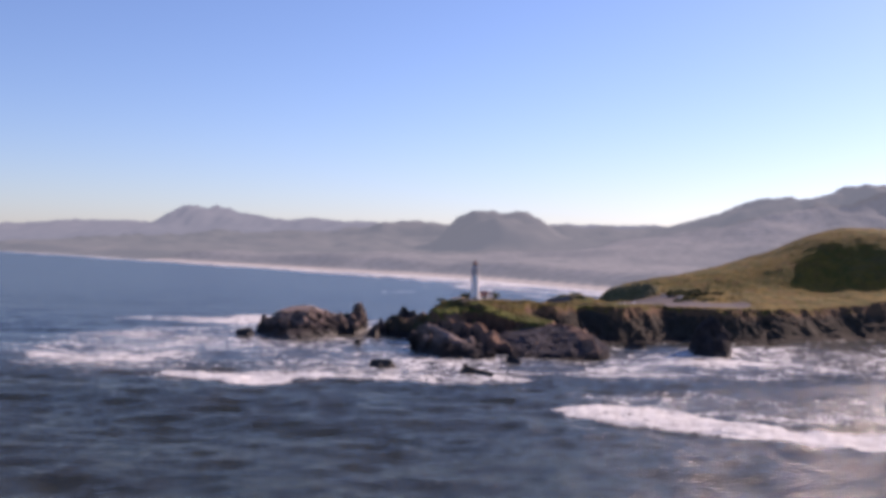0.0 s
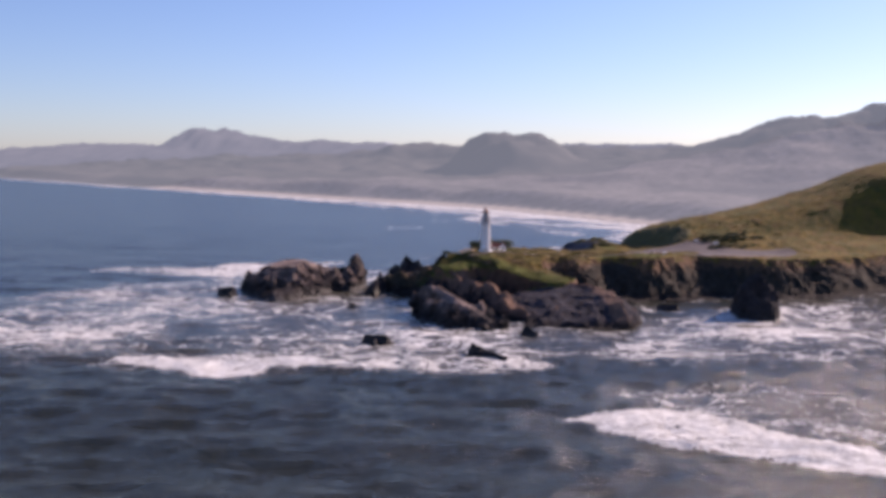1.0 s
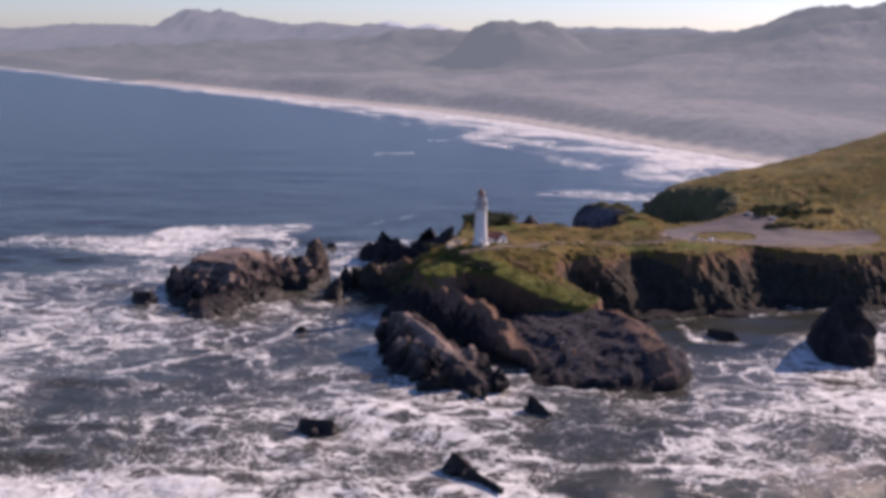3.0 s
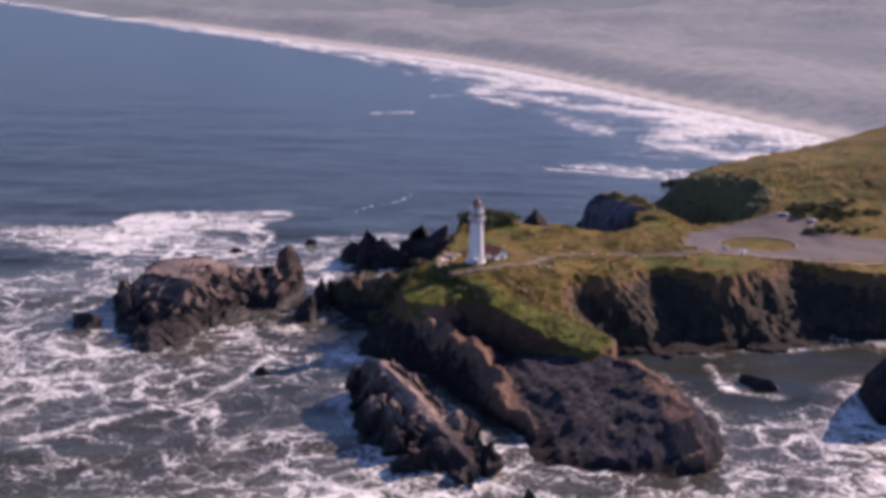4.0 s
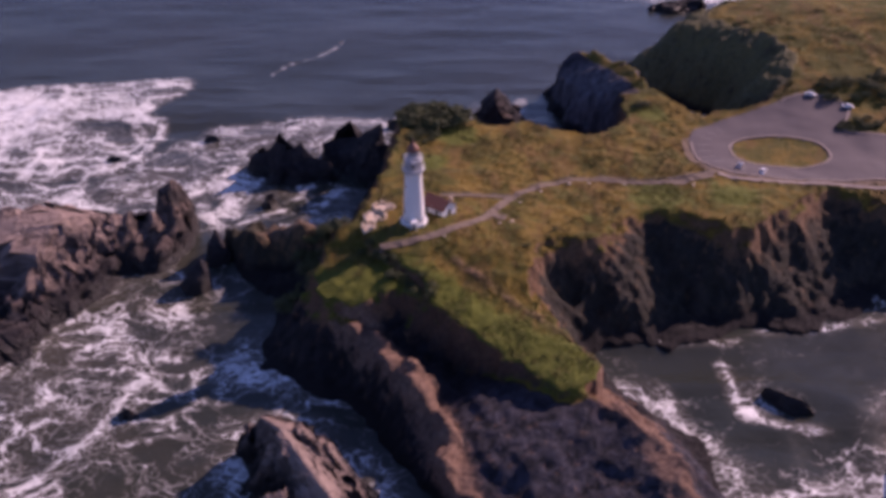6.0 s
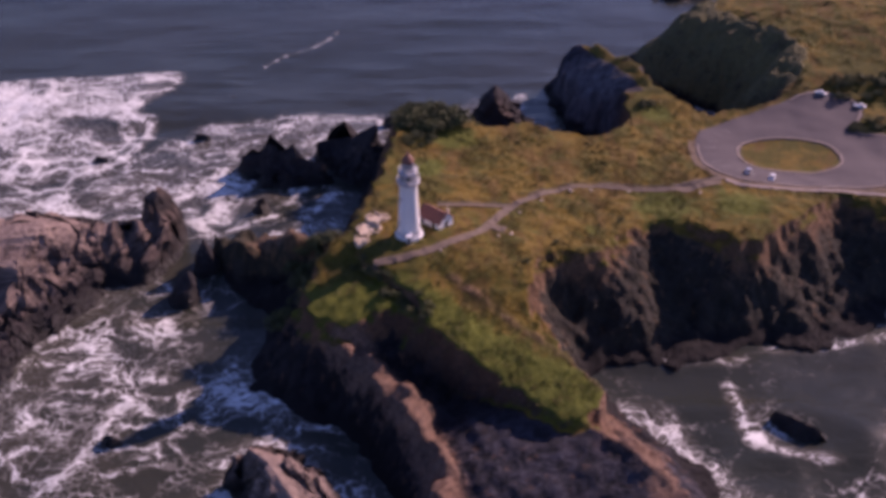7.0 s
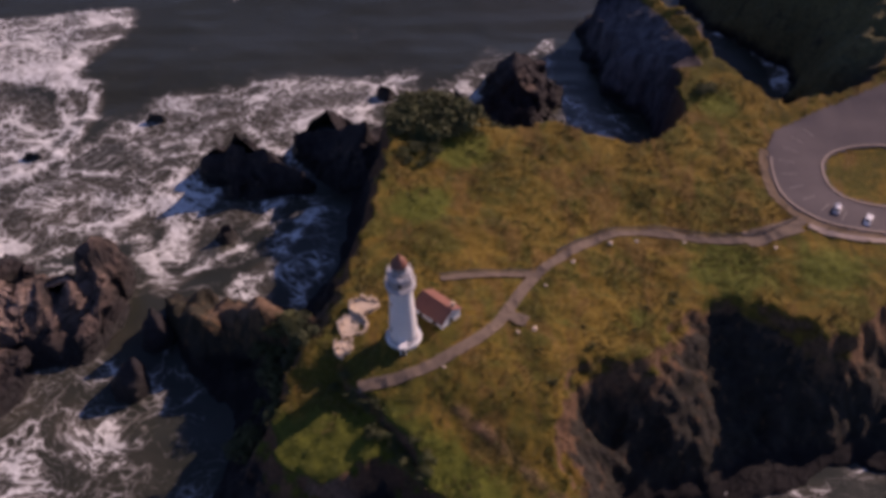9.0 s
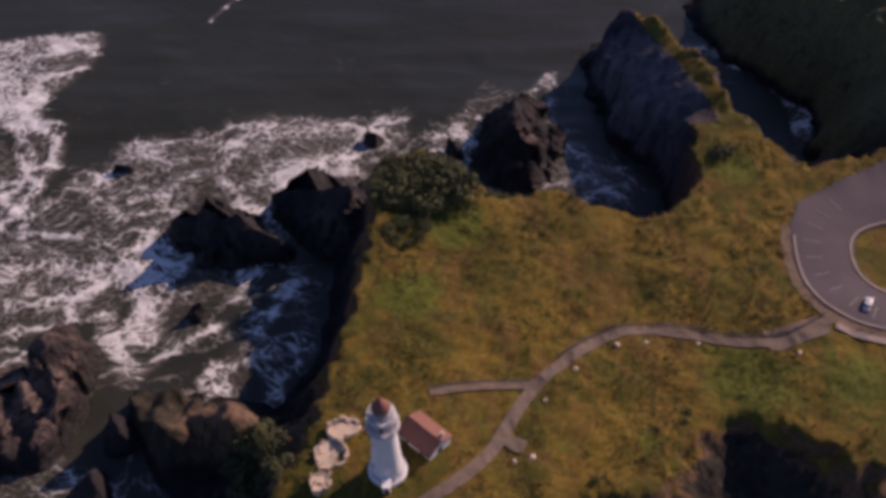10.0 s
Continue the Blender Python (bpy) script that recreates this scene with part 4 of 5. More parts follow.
def build_rock(name, foot, crest, material, label, sheer, seed):
    """A rock whose sides climb from its foot to a crest line. sheer: below 1 the sides are steep first, above 1 shallow first."""
    outline = rounded(foot, 3)
    size = max(max(p[0] for p in foot) - min(p[0] for p in foot), max(p[1] for p in foot) - min(p[1] for p in foot))
    around = int(min(260, max(48, size * 11)))
    rings = int(min(70, max(16, size * 3.4)))
    pts = np.array(outline)
    seg = np.linalg.norm(np.roll(pts, -1, 0) - pts, axis=1)
    at = np.concatenate([[0], np.cumsum(seg)])
    s = np.linspace(0, at[-1], around, endpoint=False)
    loop = np.concatenate([pts, pts[:1]])
    fx, fy = np.interp(s, at, loop[:, 0]), np.interp(s, at, loop[:, 1])
    line = [(c[0], c[1]) for c in crest]
    _, along = from_line(line, fx, fy)
    grid = np.linspace(0, 1, len(crest))
    cx, cy, cz = (np.interp(along, grid, [c[i] for c in crest]) for i in range(3))
    u = np.linspace(0, 1, rings)[:, None]
    w = u ** 1.0
    x, y = fx * (1 - w) + cx * w, fy * (1 - w) + cy * w
    z = -0.8 + (cz + 0.8) * (1 - (1 - u) ** (0.85 / max(sheer, 0.1) + 0.15))
    if sheer < 0.9 and size > 5 and material is not ROCK_TAN:
        z = z + (cz * 0.16) * np.clip(np.sin(along * 17 + seed) * u ** 1.5, -0.4, 1)
    amp = min(1.5, size * 0.075 if size > 9 else size * 0.13) * np.sin(np.pi * np.clip(u * 0.9 + 0.12, 0, 1))
    sharp = lambda k: 0.75 * fbm(x, y, z, 0.3, 6, k, 0.62) + 0.35 * (0.5 - np.abs(value_noise(x * 0.9, y * 0.9, z * 0.5, k + 7)))
    dx, dy = amp * sharp(seed), amp * sharp(seed + 11)
    dz = amp * 0.8 * (fbm(x, y, z * 0.6, 0.42, 5, seed + 23, 0.62) + 0.5 * (0.5 - np.abs(value_noise(x * 0.7, y * 0.7, z * 0, seed + 29)) * 2))
    big_blocks, small_blocks = blocks(x, y, z, 0.55, seed), blocks(x, y, z, 1.5, seed + 3)
    dx, dy, dz = (0.55 * v + amp * (0.5 * a + 0.15 * b) for v, a, b in zip((dx, dy, dz), big_blocks, small_blocks))
    hold = 1 - 0.75 * u ** 2
    x, y, z = x + dx * hold, y + dy * hold, z + dz * np.clip(u * 3, 0, 1)
    verts = np.stack([x.ravel(), y.ravel(), z.ravel()], 1).tolist()
    faces = []
    for i in range(rings - 1):
        for j in range(around):
            k = (j + 1) % around
            faces.append((i * around + j, i * around + k, (i + 1) * around + k, (i + 1) * around + j))
    me = bpy.data.meshes.new(name)
    me.from_pydata(verts, [], faces)
    bm = bmesh.new()
    bm.from_mesh(me)
    bmesh.ops.remove_doubles(bm, verts=bm.verts, dist=0.01)
    bmesh.ops.recalc_face_normals(bm, faces=bm.faces)
    bm.to_mesh(me)
    bm.free()
    me.materials.append(material)
    return tagged(new(name, me), label, "rock")


for i, spec in enumerate(ROCK_LIST):
    build_rock(*spec, 300 + 37 * i)


# ---- roads and paths ----
def ribbon(name, line, width, lift, material, label, category, times=3):
    pts = [Vector((*p, 0)) for p in line]
    for _ in range(times):
        pts = [pts[0]] + [q for a, b in zip(pts, pts[1:]) for q in (a.lerp(b, 0.25), a.lerp(b, 0.75))] + [pts[-1]]
    rows = []
    for i, p in enumerate(pts):
        d = (pts[min(i + 1, len(pts) - 1)] - pts[max(i - 1, 0)]).normalized()
        side = Vector((-d.y, d.x, 0))
        rows.append([p + side * width * k / 4 * (1 + 0.12 * noise.noise(p * 0.9)) for k in (-2, -1, 0, 1, 2)])
    flat = [q for r in rows for q in r]
    z, _ = headland(np.array([q.x for q in flat]), np.array([q.y for q in flat]))
    me = bpy.data.meshes.new(name)
    faces = [(5 * i + k, 5 * i + k + 1, 5 * i + k + 6, 5 * i + k + 5) for i in range(len(rows) - 1) for k in range(4)]
    me.from_pydata([(q.x, q.y, h + lift) for q, h in zip(flat, z)], [], faces)
    me.materials.append(material)
    return tagged(new(name, me), label, category, kind="structure")


def build_lot():
    xs, ys = np.arange(31, 64, 0.25), np.arange(188.5, 209, 0.25)
    x, y = np.meshgrid(xs, ys)
    z, _ = headland(x, y)
    keep = (inside(LOT, x, y) > -0.05) & (inside(ISLE, x, y) < 0.05)
    tagged(sheet("road_lot", x, y, z + 0.06, keep, ASPHALT), "grey asphalt parking loop on the headland", "parking lot", kind="structure")
    ribbon("trim_verge", LOT[1:28], 1.7, 0.03, VERGE, "reddish bare verge round the parking loop", "verge", 1)
    ribbon("trim_kerb", LOT[2:26], 0.16, 0.12, KERB, "pale worn kerb round the parking loop", "kerb", 1)
    ribbon("trim_kerb_far", LOT[34:62], 0.22, 0.12, KERB, "pale worn kerb along the far lane", "kerb", 1)
    ribbon("trim_kerb_inner", ISLE + ISLE[:1], 0.17, 0.12, KERB, "pale worn kerb round the grass island", "kerb", 1)


build_lot()
ribbon("pavement_path", PATH, 0.75, 0.07, GRAVEL, "brown gravel footpath to the lighthouse", "path")
ribbon("pavement_side_path", SIDE_PATH, 0.5, 0.09, GRAVEL, "narrow gravel footpath behind the lighthouse", "path")
ribbon("pavement_edge_path", EDGE_PATH, 0.5, 0.09, KERB, "pale footpath along the cliff edge", "path")


def shifted(line, by):
    """A line of points moved sideways, to its left for by above 0."""
    out = []
    for i, p in enumerate(line):
        a, b = line[max(i - 1, 0)], line[min(i + 1, len(line) - 1)]
        d = math.hypot(b[0] - a[0], b[1] - a[1])
        out.append((p[0] - by * (b[1] - a[1]) / d, p[1] + by * (b[0] - a[0]) / d))
    return out


# dark strips drawn for the shadow of a low wall beside the paths
ribbon("trim_path_shadow", shifted(PATH[6:], 0.5), 0.16, 0.14, PATH_SHADOW, "dark strip standing in for a wall's shadow along the footpath", "edging")
ribbon("trim_side_path_shadow", shifted(SIDE_PATH, -0.34), 0.14, 0.13, PATH_SHADOW, "dark strip standing in for a wall's shadow along the side path", "edging")
ribbon("pavement_fork", [(28.6, 190.0), (30.4, 190.4), (32.4, 191.2)], 1.5, 0.066, GRAVEL, "widened gravel fork where the path meets the loop", "path")


def build_stalls():
    """Faded stall lines along the outer edge of the loop."""
    for i in range(9):
        a = radians(118 + i * 15)
        cx, cy = 38.4 + 5.6 * math.cos(a), 196.8 + 6.2 * math.sin(a)
        ribbon("trim_stall_line", [(cx, cy), (cx - 0.55 * math.cos(a), cy - 0.55 * math.sin(a)), (cx - 1.1 * math.cos(a), cy - 1.1 * math.sin(a))], 0.09, 0.075, STALL, "faded stall line on the asphalt", "road marking", 1)


STALL = plain("faded_paint", (0.2, 0.18, 0.18), 0.9, 8, 0.3)
build_stalls()
ribbon("pavement_patio", [(12.3, 183.3), (12.9, 182.9), (13.5, 182.6)], 0.85, 0.08, GRAVEL, "small gravelled rest place by the path", "patio")


# ---- the lighthouse ----
def part(name, bm, material, parent, label=""):
    me = bpy.data.meshes.new(name)
    bm.to_mesh(me)
    bm.free()
    me.materials.append(material)
    ob = new(name, me)
    ob.parent = parent
    if label:
        tagged(ob, label)
    return ob


def turned(profile, sides, smooth=True):
    """A solid of revolution: rings of (radius, height)."""
    bm = bmesh.new()
    rings = []
    for r, z in profile:
        rings.append([bm.verts.new((r * math.cos(2 * math.pi * i / sides), r * math.sin(2 * math.pi * i / sides), z)) for i in range(sides)])
    for a, b in zip(rings, rings[1:]):
        for i in range(sides):
            f = bm.faces.new((a[i], a[(i + 1) % sides], b[(i + 1) % sides], b[i]))
            f.smooth = smooth
    bm.faces.new(rings[0][::-1])
    bm.faces.new(rings[-1])
    return bm


def ring(radius, height, thick, sides):
    """A thin closed hoop, square in section."""
    bm = bmesh.new()
    loops = [[bm.verts.new((q * math.cos(2 * math.pi * i / sides), q * math.sin(2 * math.pi * i / sides), w)) for i in range(sides)]
             for q, w in ((radius + thick, height - thick), (radius + thick, height + thick), (radius - thick, height + thick), (radius - thick, height - thick))]
    for a, b in zip(loops, loops[1:] + loops[:1]):
        for i in range(sides):
            bm.faces.new((a[i], a[(i + 1) % sides], b[(i + 1) % sides], b[i]))
    return bm


def box(x0, y0, z0, x1, y1, z1, bevel=0.0, turn=None):
    bm = bmesh.new()
    bmesh.ops.create_cube(bm, size=1.0)
    for v in bm.verts:
        v.co = Vector((x0 + (v.co.x + 0.5) * (x1 - x0), y0 + (v.co.y + 0.5) * (y1 - y0), z0 + (v.co.z + 0.5) * (z1 - z0)))
    if bevel:
        bmesh.ops.bevel(bm, geom=bm.edges[:], offset=bevel, segments=2, affect="EDGES", profile=0.5)
    if turn:
        bm.transform(turn)
    return bm


def build_lighthouse(x, y):
    z = ground_at(x, y)
    tower = new("lighthouse")
    tower.location = (x, y, z)
    tagged(tower, "white tapered lighthouse tower with a red lantern roof", "lighthouse")
    part("base", turned([(1.08, -0.8), (1.08, 0.1), (1.02, 0.16), (0.98, 0.16)], 16, False), WHITE, tower)
    part("band", turned([(0.95, 0.14), (0.95, 0.26), (0.9, 0.28)], 32), GREY, tower, "grey band round the foot")
    part("shaft", turned([(0.87, 0.2), (0.84, 0.6), (0.76, 2.2), (0.69, 3.6), (0.66, 4.35), (0.69, 4.42)], 40), WHITE, tower)
    part("cornice", turned([(0.67, 4.35), (0.74, 4.42), (0.84, 4.52), (0.88, 4.56), (0.88, 4.66), (0.8, 4.68)], 40), GREY, tower, "grey cornice under the gallery")
    part("watch_room", turned([(0.64, 4.6), (0.64, 5.3), (0.72, 5.36), (0.74, 5.44), (0.6, 5.46)], 32), GREY, tower, "grey watch room")
    for ang in (-90, 0, 90, 180):
        c = pose(0, 0, 0, 0, 0, ang)
        part("watch_window", box(0.61, -0.1, 4.85, 0.655, 0.1, 5.2, 0.01, c), GLASS, tower, "small dark window")
    for h, r in ((4.97, 0.85), (4.82, 0.85), (5.74, 0.71), (5.6, 0.71)):
        bm = ring(r, h, 0.014, 32)
        part("handrail", bm, PALE, tower, "pale iron handrail")
    for r, z0, z1 in ((0.85, 4.64, 4.99), (0.71, 5.44, 5.76)):
        for i in range(16):
            a = 2 * math.pi * i / 16
            bm = box(r * math.cos(a) - 0.014, r * math.sin(a) - 0.014, z0, r * math.cos(a) + 0.014, r * math.sin(a) + 0.014, z1)
            part("baluster", bm, PALE, tower)
    part("lantern_wall", turned([(0.46, 5.44), (0.46, 5.72), (0.48, 5.74), (0.44, 5.76)], 16), GREY, tower)
    part("lantern_glass", turned([(0.41, 5.74), (0.41, 6.2)], 16, False), LENS, tower, "grey lantern panes")
    for i in range(10):
        a = 2 * math.pi * i / 10
        bm = box(0.415 * math.cos(a) - 0.018, 0.415 * math.sin(a) - 0.018, 5.74, 0.415 * math.cos(a) + 0.018, 0.415 * math.sin(a) + 0.018, 6.2)
        part("mullion", bm, GREY, tower)
    part("roof", turned([(0.47, 6.18), (0.49, 6.24), (0.44, 6.38), (0.32, 6.58), (0.16, 6.76), (0.1, 6.8)], 24), RED, tower, "rusty red lantern roof")
    part("vent_ball", turned([(0.07, 6.78), (0.12, 6.84), (0.12, 6.93), (0.06, 7.0), (0.015, 7.04), (0.012, 7.22)], 12), RED, tower)
    for h, ang in ((1.0, -148), (3.1, -148), (2.0, 60)):
        r = 0.85 - 0.048 * h
        part("window", box(r - 0.05, -0.075, h, r + 0.02, 0.075, h + 0.3, 0.01, pose(0, 0, 0, 0, 0, ang)), GLASS, tower, "narrow tower window")
    porch = part("porch", box(-0.19, -1.4, -0.3, 0.19, -0.85, 0.52, 0.01), WHITE, tower, "small white porch")
    part("porch_roof", box(-0.24, -1.46, 0.52, 0.24, -0.83, 0.6, 0.015), WHITE, porch)
    part("porch_door", box(-0.1, -1.43, -0.1, 0.1, -1.395, 0.4, 0.005), BLACK, porch, "dark entrance door")


def build_workroom(x, y, turn):
    z = ground_at(x, y)
    house = new("oil_house")
    house.matrix_world = pose(x, y, z - 0.05, 0, 0, turn)
    tagged(house, "low white oil house with a red gable roof", "house")
    L, W, H, R = 1.12, 0.82, 0.7, 0.55
    bm = bmesh.new()
    vs = [bm.verts.new(v) for v in ((-L, -W, -0.6), (L, -W, -0.6), (L, W, -0.6), (-L, W, -0.6), (-L, -W, H), (L, -W, H), (L, W, H), (-L, W, H), (-L, 0, H + R), (L, 0, H + R))]
    for f in ((0, 1, 5, 4), (2, 3, 7, 6), (1, 2, 6, 9, 5), (3, 0, 4, 8, 7), (3, 2, 1, 0), (4, 5, 9, 8), (6, 7, 8, 9)):
        bm.faces.new([vs[i] for i in f])
    part("wall", bm, WHITE, house)
    for s in (-1, 1):
        bm = bmesh.new()
        a = [(-L - 0.1, s * (W + 0.12), H - 0.07), (L + 0.1, s * (W + 0.12), H - 0.07), (L + 0.1, 0, H + R + 0.03), (-L - 0.1, 0, H + R + 0.03)]
        low = [bm.verts.new(v) for v in a]
        high = [bm.verts.new((v[0], v[1], v[2] + 0.06)) for v in a]
        bm.faces.new(low)
        bm.faces.new(high[::-1])
        for i in range(4):
            bm.faces.new((low[i], low[(i + 1) % 4], high[(i + 1) % 4], high[i]))
        bmesh.ops.recalc_face_normals(bm, faces=bm.faces)
        part("roof_slope", bm, RED, house, "red shingled roof slope")
    part("chimney", box(L - 0.25, 0.25, H + 0.2, L - 0.05, 0.45, H + R + 0.25, 0.01), STONE, house, "pale brick chimney")
    for px in (-0.6, 0.5):
        part("window", box(px - 0.14, -W - 0.02, 0.2, px + 0.14, -W + 0.03, 0.58, 0.01), GLASS, house, "dark sash window")
    part("door", box(L - 0.03, -0.16, 0.0, L + 0.025, 0.16, 0.6, 0.01), BLACK, house, "dark door in the gable")


def build_terrace():
    """The pale stone viewing terrace beside the tower."""
    spots = (((3.4, 183.6), 1.05, 0.85), ((2.8, 182.1), 1.0, 1.05), ((2.4, 180.4), 0.6, 0.75))
    z = max(ground_at(*s[0]) for s in spots) + 0.06
    terrace = new("viewing_terrace")
    terrace.location = (2.7, 182, z)
    tagged(terrace, "pale stone viewing terrace with low broken walls", "terrace")
    rng = np.random.default_rng(5)
    for (px, py), rx, ry in spots:
        sides = 9
        lobes = [0.82 + 0.3 * rng.random() for _ in range(sides)]
        corner = lambda i, k=1.0: (px - 2.7 + k * rx * lobes[i % sides] * math.cos(2 * math.pi * i / sides), py - 182 + k * ry * lobes[i % sides] * math.sin(2 * math.pi * i / sides))
        bm = bmesh.new()
        low = [bm.verts.new((*corner(i), -0.9)) for i in range(sides)]
        high = [bm.verts.new((*corner(i, 0.97), 0.02 * rng.random())) for i in range(sides)]
        for i in range(sides):
            bm.faces.new((low[i], low[(i + 1) % sides], high[(i + 1) % sides], high[i]))
        bm.faces.new(high)
        part("slab", bm, STONE, terrace)
        # what is left of the parapet: runs of uneven blocks
        for i in range(sides):
            (ax, ay), (bx, by) = corner(i, 0.9), corner(i + 1, 0.9)
            turn, length = math.degrees(math.atan2(by - ay, bx - ax)), math.hypot(bx - ax, by - ay)
            for k in range(3):
                if rng.random() < 0.28:
                    continue
                u, half = (k + 0.5) / 3, length / 6.6
                bm = box(-half, -0.07, -0.05, half, 0.07, 0.1 + 0.32 * rng.random(), 0.025, pose(ax + u * (bx - ax), ay + u * (by - ay), 0, 0, 0, turn + rng.normal(0, 7)))
                part("wall_block", bm, STONE, terrace)
        for _ in range(9):
            a, k, size = rng.uniform(0, 2 * math.pi), 1.15 * math.sqrt(rng.random()), rng.uniform(0.05, 0.13)
            bm = box(-size, -size * 0.7, -0.06, size, size * 0.7, size, 0.3 * size, pose(px - 2.7 + k * rx * math.cos(a), py - 182 + k * ry * math.sin(a), 0, rng.uniform(-15, 15), 0, rng.uniform(0, 360)))
            part("rubble_stone", bm, STONE_DARK if rng.random() < 0.3 else STONE, terrace)


TOWER = (6.0, 181.0)
build_lighthouse(*TOWER)
build_workroom(8.0, 182.8, -42)
build_terrace()


# ---- cars ----
def build_car(paint, x, y, turn, label):
    z = ground_at(x, y) + 0.07
    car = new("car")
    car.matrix_world = pose(x, y, z, 0, 0, turn)
    tagged(car, label, "car", "cars on the parking loop")
    side = [(-0.56, 0.06), (-0.57, 0.17), (-0.5, 0.21), (-0.36, 0.22), (-0.24, 0.35), (0.12, 0.36), (0.27, 0.24), (0.5, 0.2), (0.57, 0.15), (0.56, 0.06)]
    bm = bmesh.new()
    rows = []
    for w, k in ((-0.22, 0.97), (-0.19, 1.0), (0.19, 1.0), (0.22, 0.97)):
        rows.append([bm.verts.new((px * k, w * (0.84 if pz > 0.3 else 1.0), pz * (1.0 if abs(w) < 0.2 else 0.98))) for px, pz in side])
    for a, b in zip(rows, rows[1:]):
        for i in range(len(side)):
            bm.faces.new((a[i], a[(i + 1) % len(side)], b[(i + 1) % len(side)], b[i]))
    bm.faces.new(rows[0][::-1])
    bm.faces.new(rows[-1])
    bmesh.ops.recalc_face_normals(bm, faces=bm.faces)
    part("body", bm, paint, car)
    for s in (-1, 1):
        part("side_window", box(-0.22, s * 0.195 - 0.012, 0.235, 0.14, s * 0.195 + 0.012, 0.325, 0.006), GLASS, car, "dark side window")
    part("windscreen", box(-0.005, -0.165, -0.09, 0.008, 0.165, 0.075, 0.003, pose(0.2, 0, 0.305, 0, -52, 0)), GLASS, car, "dark windscreen")
    part("rear_window", box(-0.008, -0.165, -0.07, 0.005, 0.165, 0.075, 0.003, pose(-0.305, 0, 0.285, 0, 45, 0)), GLASS, car, "dark rear window")
    for px in (-0.35, 0.35):
        for s in (-1, 1):
            m = pose(px, s * 0.2, 0.085, 90, 0, 0)
            bm = turned([(0.05, -0.035), (0.085, -0.03), (0.085, 0.03), (0.05, 0.035)], 16)
            bm.transform(m)
            wheel = part("wheel", bm, TYRE, car, "black tyre")
            bm = turned([(0.048, -0.037), (0.048, 0.037)], 12)
            bm.transform(m)
            part("rim", bm, CHROME, wheel, "metal rim")
    for s in (-0.16, 0.16):
        part("headlight", box(0.555, s - 0.035, 0.13, 0.578, s + 0.035, 0.165, 0.004), GLASS, car, "headlight")
        part("tail_light", box(-0.578, s - 0.035, 0.13, -0.556, s + 0.035, 0.17, 0.004), LAMP_RED, car, "red tail light")


build_car(CAR_SILVER, 35.4, 192.6, 62, "silver car with dark glass parked on the loop")
build_car(CAR_WHITE, 37.2, 191.5, 58, "white car parked beside the grass island")
build_car(CAR_WHITE, 46.4, 207.0, 150, "white car parked at the far bend")
build_car(CAR_WHITE, 49.3, 204.2, 150, "white car parked beside the dark shrubs")


# ---- shrubs and grass ----
def shrub_mesh(seed, leaves):
    """A low windswept bush: many small leaves over several uneven lobes, on a few stems."""
    rng = np.random.default_rng(seed)
    lobes = [(rng.uniform(-0.55, 0.55), rng.uniform(-0.55, 0.55), rng.uniform(0.25, 0.6), rng.uniform(0.28, 0.5)) for _ in range(7)]
    verts, faces = [], []
    for _ in range(leaves):
        cx, cy, cz, r = lobes[rng.integers(7)]
        d = rng.normal(size=3)
        d /= np.linalg.norm(d)
        d[2] = abs(d[2]) * 0.9 - 0.25 * (rng.random() < 0.3)
        p = np.array([cx, cy, cz]) + d * r * rng.uniform(0.7, 1.08)
        p[2] = max(p[2], 0.02)
        a = rng.normal(size=3)
        a -= a.dot(d) * d * 0.7
        a /= np.linalg.norm(a)
        b = np.cross(a, d + rng.normal(size=3) * 0.4)
        b /= np.linalg.norm(b) + 1e-9
        s = rng.uniform(0.05, 0.1)
        k = len(verts)
        verts += [tuple(p - a * s), tuple(p + b * s * 0.7), tuple(p + a * s), tuple(p - b * s * 0.7)]
        faces.append((k, k + 1, k + 2, k + 3))
    me = bpy.data.meshes.new("crown")
    me.from_pydata(verts, [], faces)
    me.materials.append(SHRUB)
    return me


def build_shrub(seed):
    bush = new("shrub")
    tagged(bush, "dark green windswept shrub on the headland", "shrub", "shrubs on the headland")
    crown = new("crown", shrub_mesh(seed, 420))
    crown.parent = bush
    for i in range(3):
        a = i * 2.1 + seed
        bm = bmesh.new()
        bmesh.ops.create_cone(bm, cap_ends=True, segments=6, radius1=0.05, radius2=0.025, depth=0.6)
        bm.transform(pose(0.15 * math.cos(a), 0.15 * math.sin(a), 0.15, 20 * math.sin(a), 20 * math.cos(a), 0))
        part("stem", bm, TYRE, bush)
    return bush


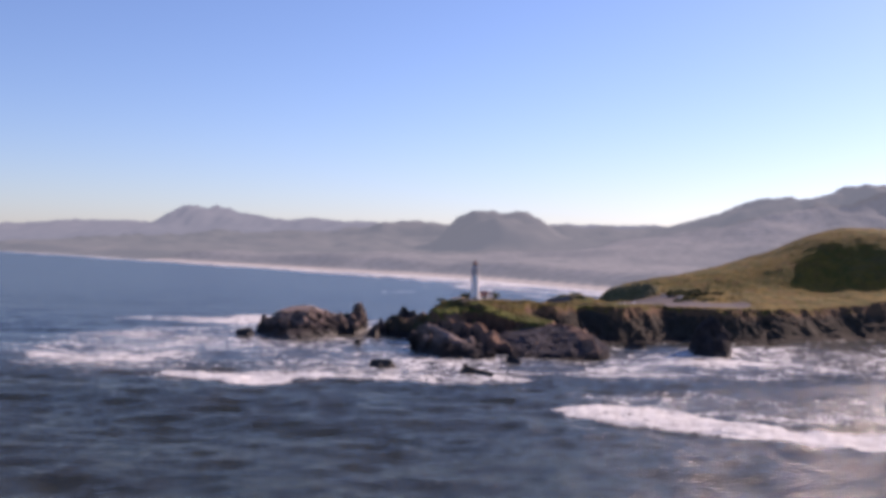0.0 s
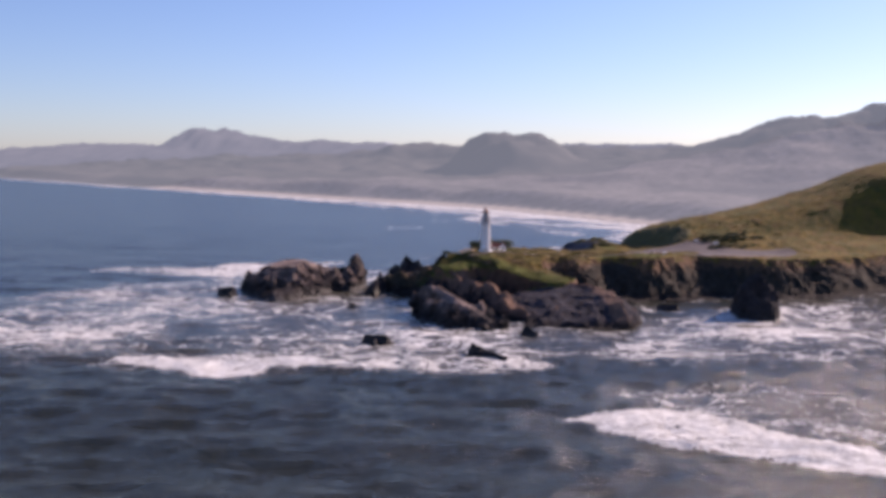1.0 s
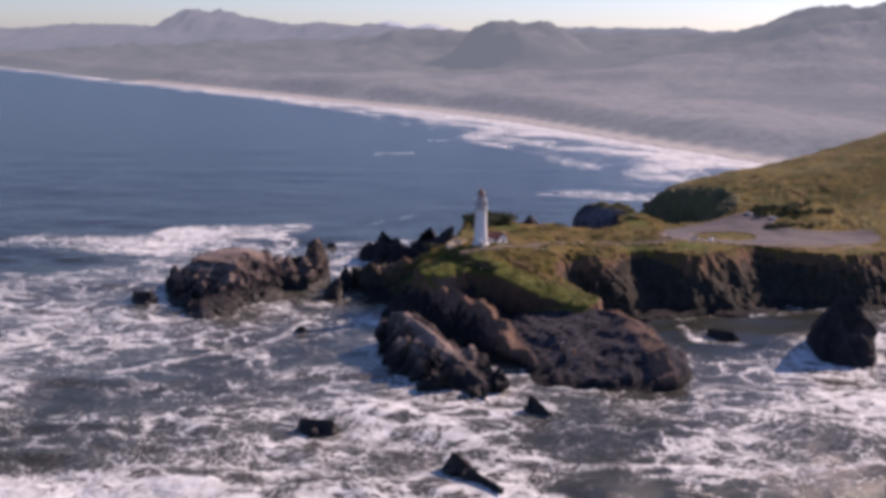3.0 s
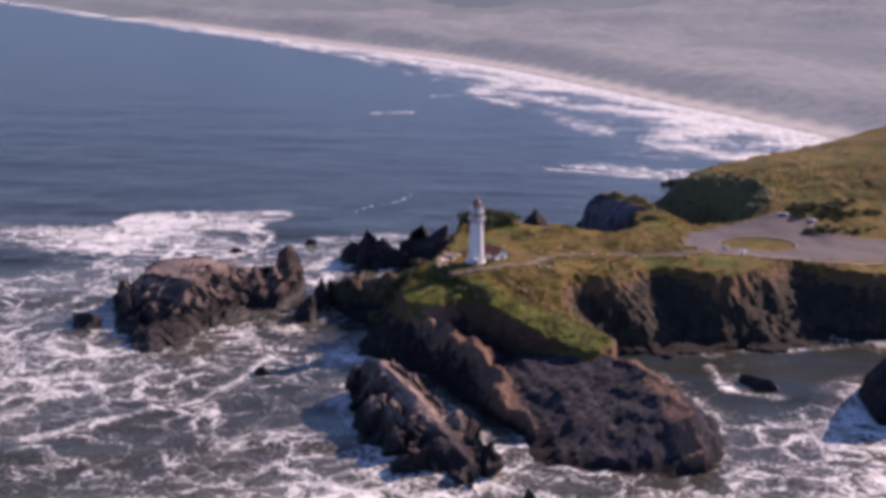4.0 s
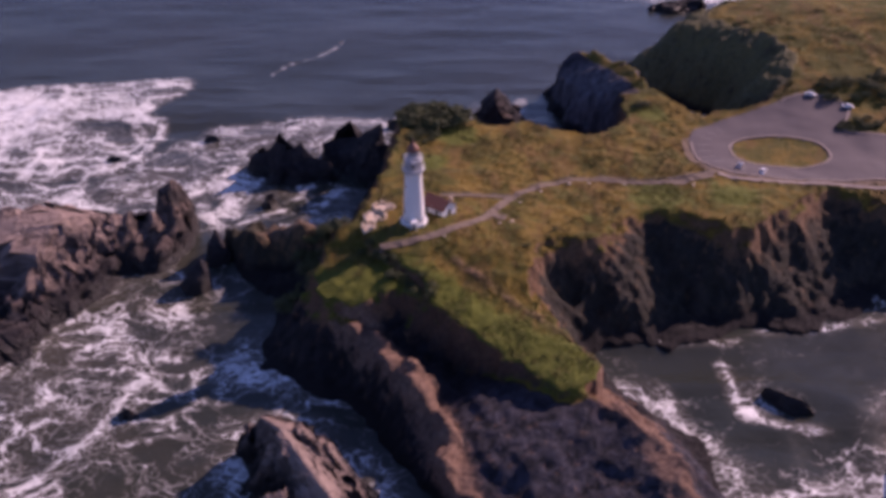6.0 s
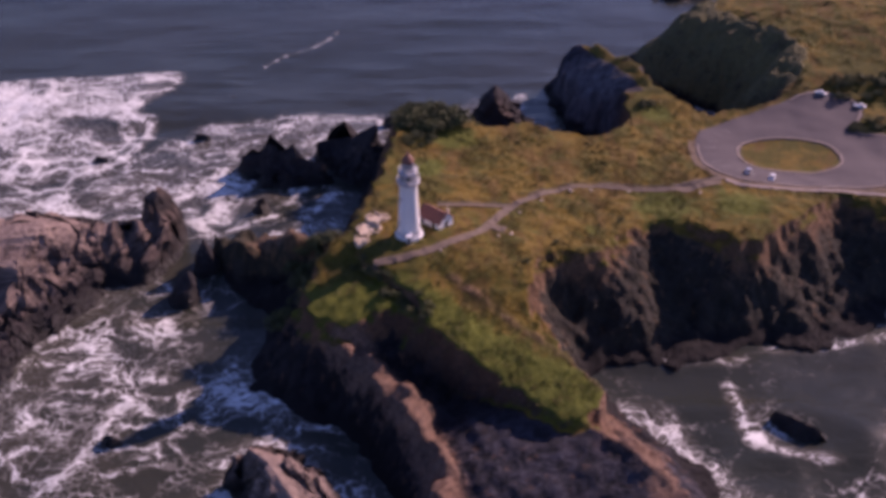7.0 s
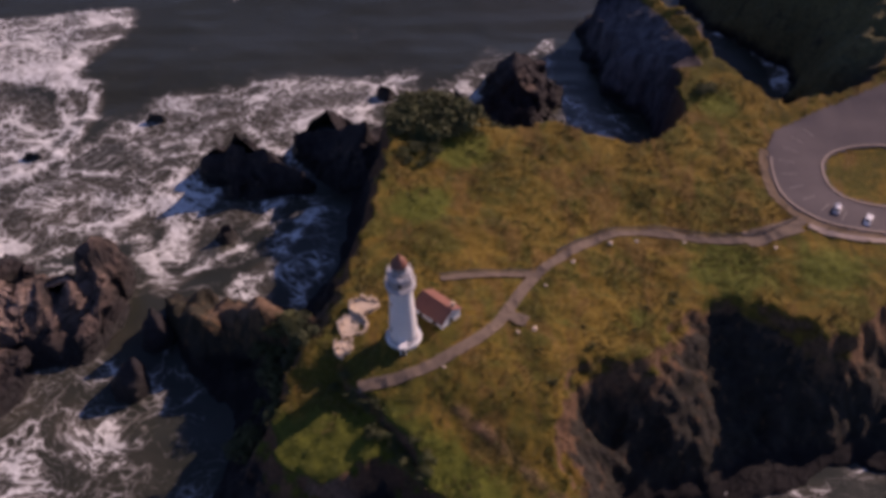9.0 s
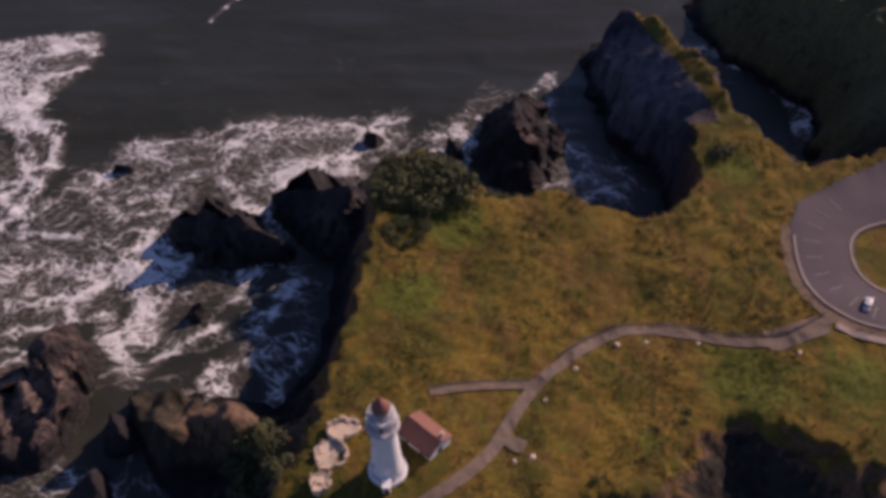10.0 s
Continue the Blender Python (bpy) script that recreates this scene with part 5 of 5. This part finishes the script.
def plant_shrubs():
    rng = np.random.default_rng(7)
    kinds = [build_shrub(i) for i in (1, 2, 3)]
    spots = []
    def scatter(count, cx, cy, rx, ry, low, high):
        for _ in range(count):
            a, r = rng.uniform(0, 2 * math.pi), math.sqrt(rng.random())
            spots.append((cx + rx * r * math.cos(a), cy + ry * r * math.sin(a), rng.uniform(low, high)))
    scatter(40, 7.2, 204.0, 2.9, 2.6, 0.7, 1.4)
    scatter(22, 8.2, 203.4, 3.0, 2.0, 1.0, 1.7)
    scatter(14, 6.6, 200.4, 1.6, 2.4, 0.5, 0.9)
    scatter(40, -3.2, 181.5, 3.4, 5.0, 0.7, 1.4)
    for k in range(16):
        spots.append((2.0 + 0.36 * k + rng.normal(0, 0.3), 178.6 - 0.42 * k + rng.normal(0, 0.3), rng.uniform(0.45, 0.85)))
    scatter(4, 29.2, 206.3, 0.8, 0.5, 0.5, 0.9)
    scatter(26, 51, 200.6, 4.2, 1.0, 0.45, 0.8)
    scatter(44, 53, 207.5, 6.0, 3.0, 0.5, 1.0)
    scatter(12, 13, 203.4, 1.6, 0.8, 0.4, 0.8)
    for k in range(8):
        u = rng.random()
        spots.append((14.6 + 9 * u + rng.normal(0, 0.5), 176.5 + 8.5 * u ** 0.7 + abs(rng.normal(0, 0.8)), rng.uniform(0.25, 0.5)))
    xs, ys = np.array([p[0] for p in spots]), np.array([p[1] for p in spots])
    zs, _ = headland(xs, ys)
    first = set()
    for i, ((x, y, size), z) in enumerate(zip(spots, zs)):
        if z < 1.0:
            continue
        m = pose(x, y, z - 0.08 * size, 0, 0, rng.uniform(0, 360)) @ Matrix.Diagonal((size, size, size * rng.uniform(0.75, 1.0), 1))
        k = i % 3
        if k not in first:
            first.add(k)
            kinds[k].matrix_world = m
            continue
        source = kinds[k]
        made = copy_thing(source, Matrix.Identity(4))
        made.matrix_basis = m


plant_shrubs()


def grow_grass(name, count, material, label, seed, green):
    rng = np.random.default_rng(seed)
    x, y = rng.uniform(-2, 48, count), rng.uniform(163, 224, count)
    z, grass = headland(x, y)
    near_green = from_line([(-1, 174.5), (5, 174.3), (10, 171.5), (14, 169), (18, 165.5)], x, y)[0] < 2.6
    ok = (grass > 0.8) & (inside(LOT, x, y) < -0.3)
    ok &= from_line(PATH, x, y)[0] > 0.6
    ok &= from_line(SIDE_PATH, x, y)[0] > 0.45
    ok &= np.hypot(x - 6.5, y - 181.5) > 2.6
    clump = fbm(x, y, scale=0.45, octaves=3, seed=seed) + (0.6 * near_green if green else -0.2 * near_green)
    ok &= clump > (0.25 if green else 0.05)
    x, y, z = x[ok], y[ok], z[ok]
    verts, faces = [], []
    for px, py, pz in zip(x, y, z):
        h = rng.uniform(0.07, 0.18)
        for _ in range(4):
            a, lean = rng.uniform(0, 2 * math.pi), rng.uniform(0.04, 0.16)
            ox, oy = rng.normal(0, 0.06, 2)
            c, s = math.cos(a), math.sin(a)
            k = len(verts)
            verts += [(px + ox - s * 0.035, py + oy + c * 0.035, pz - 0.03), (px + ox + s * 0.035, py + oy - c * 0.035, pz - 0.03), (px + ox + c * lean, py + oy + s * lean, pz + h)]
            faces.append((k, k + 1, k + 2))
    me = bpy.data.meshes.new(name)
    me.from_pydata(verts, [], faces)
    me.materials.append(material)
    tagged(new(name, me), label, "grass", kind="stuff")


grow_grass("dry_grass", 42000, TUFT, "dry straw-coloured grass tufts on the headland", 17, False)
grow_grass("green_grass", 20000, TUFT_GREEN, "green grass tufts on the headland", 19, True)


# ---- stones by the path ----
def build_boulder(x, y, size, seed):
    bm = bmesh.new()
    bmesh.ops.create_icosphere(bm, subdivisions=2, radius=size)
    for v in bm.verts:
        k = 1 + 0.35 * noise.noise(v.co * (1.6 / size) + Vector((seed * 3.1, 0, 0)))
        v.co = Vector((v.co.x * k * 1.3, v.co.y * k, v.co.z * k * 0.7))
    me = bpy.data.meshes.new("boulder")
    bm.to_mesh(me)
    bm.free()
    me.materials.append(STONE)
    ob = new("boulder", me)
    ob.matrix_world = pose(x, y, ground_at(x, y) + size * 0.2, 0, 0, seed * 47)
    tagged(ob, "pale boulder lying beside the footpath", "boulder", "boulders by the path")


for i, (bx, by, bs) in enumerate(((16.9, 188.2, 0.14), (19.6, 190.1, 0.16), (21.4, 190.3, 0.13), (14.9, 185.9, 0.1), (13.9, 182.0, 0.16), (12.9, 181.8, 0.12), (8.4, 178.7, 0.1), (24.6, 190.2, 0.11), (30.4, 189.1, 0.12))):
    build_boulder(bx, by, bs, i + 1)
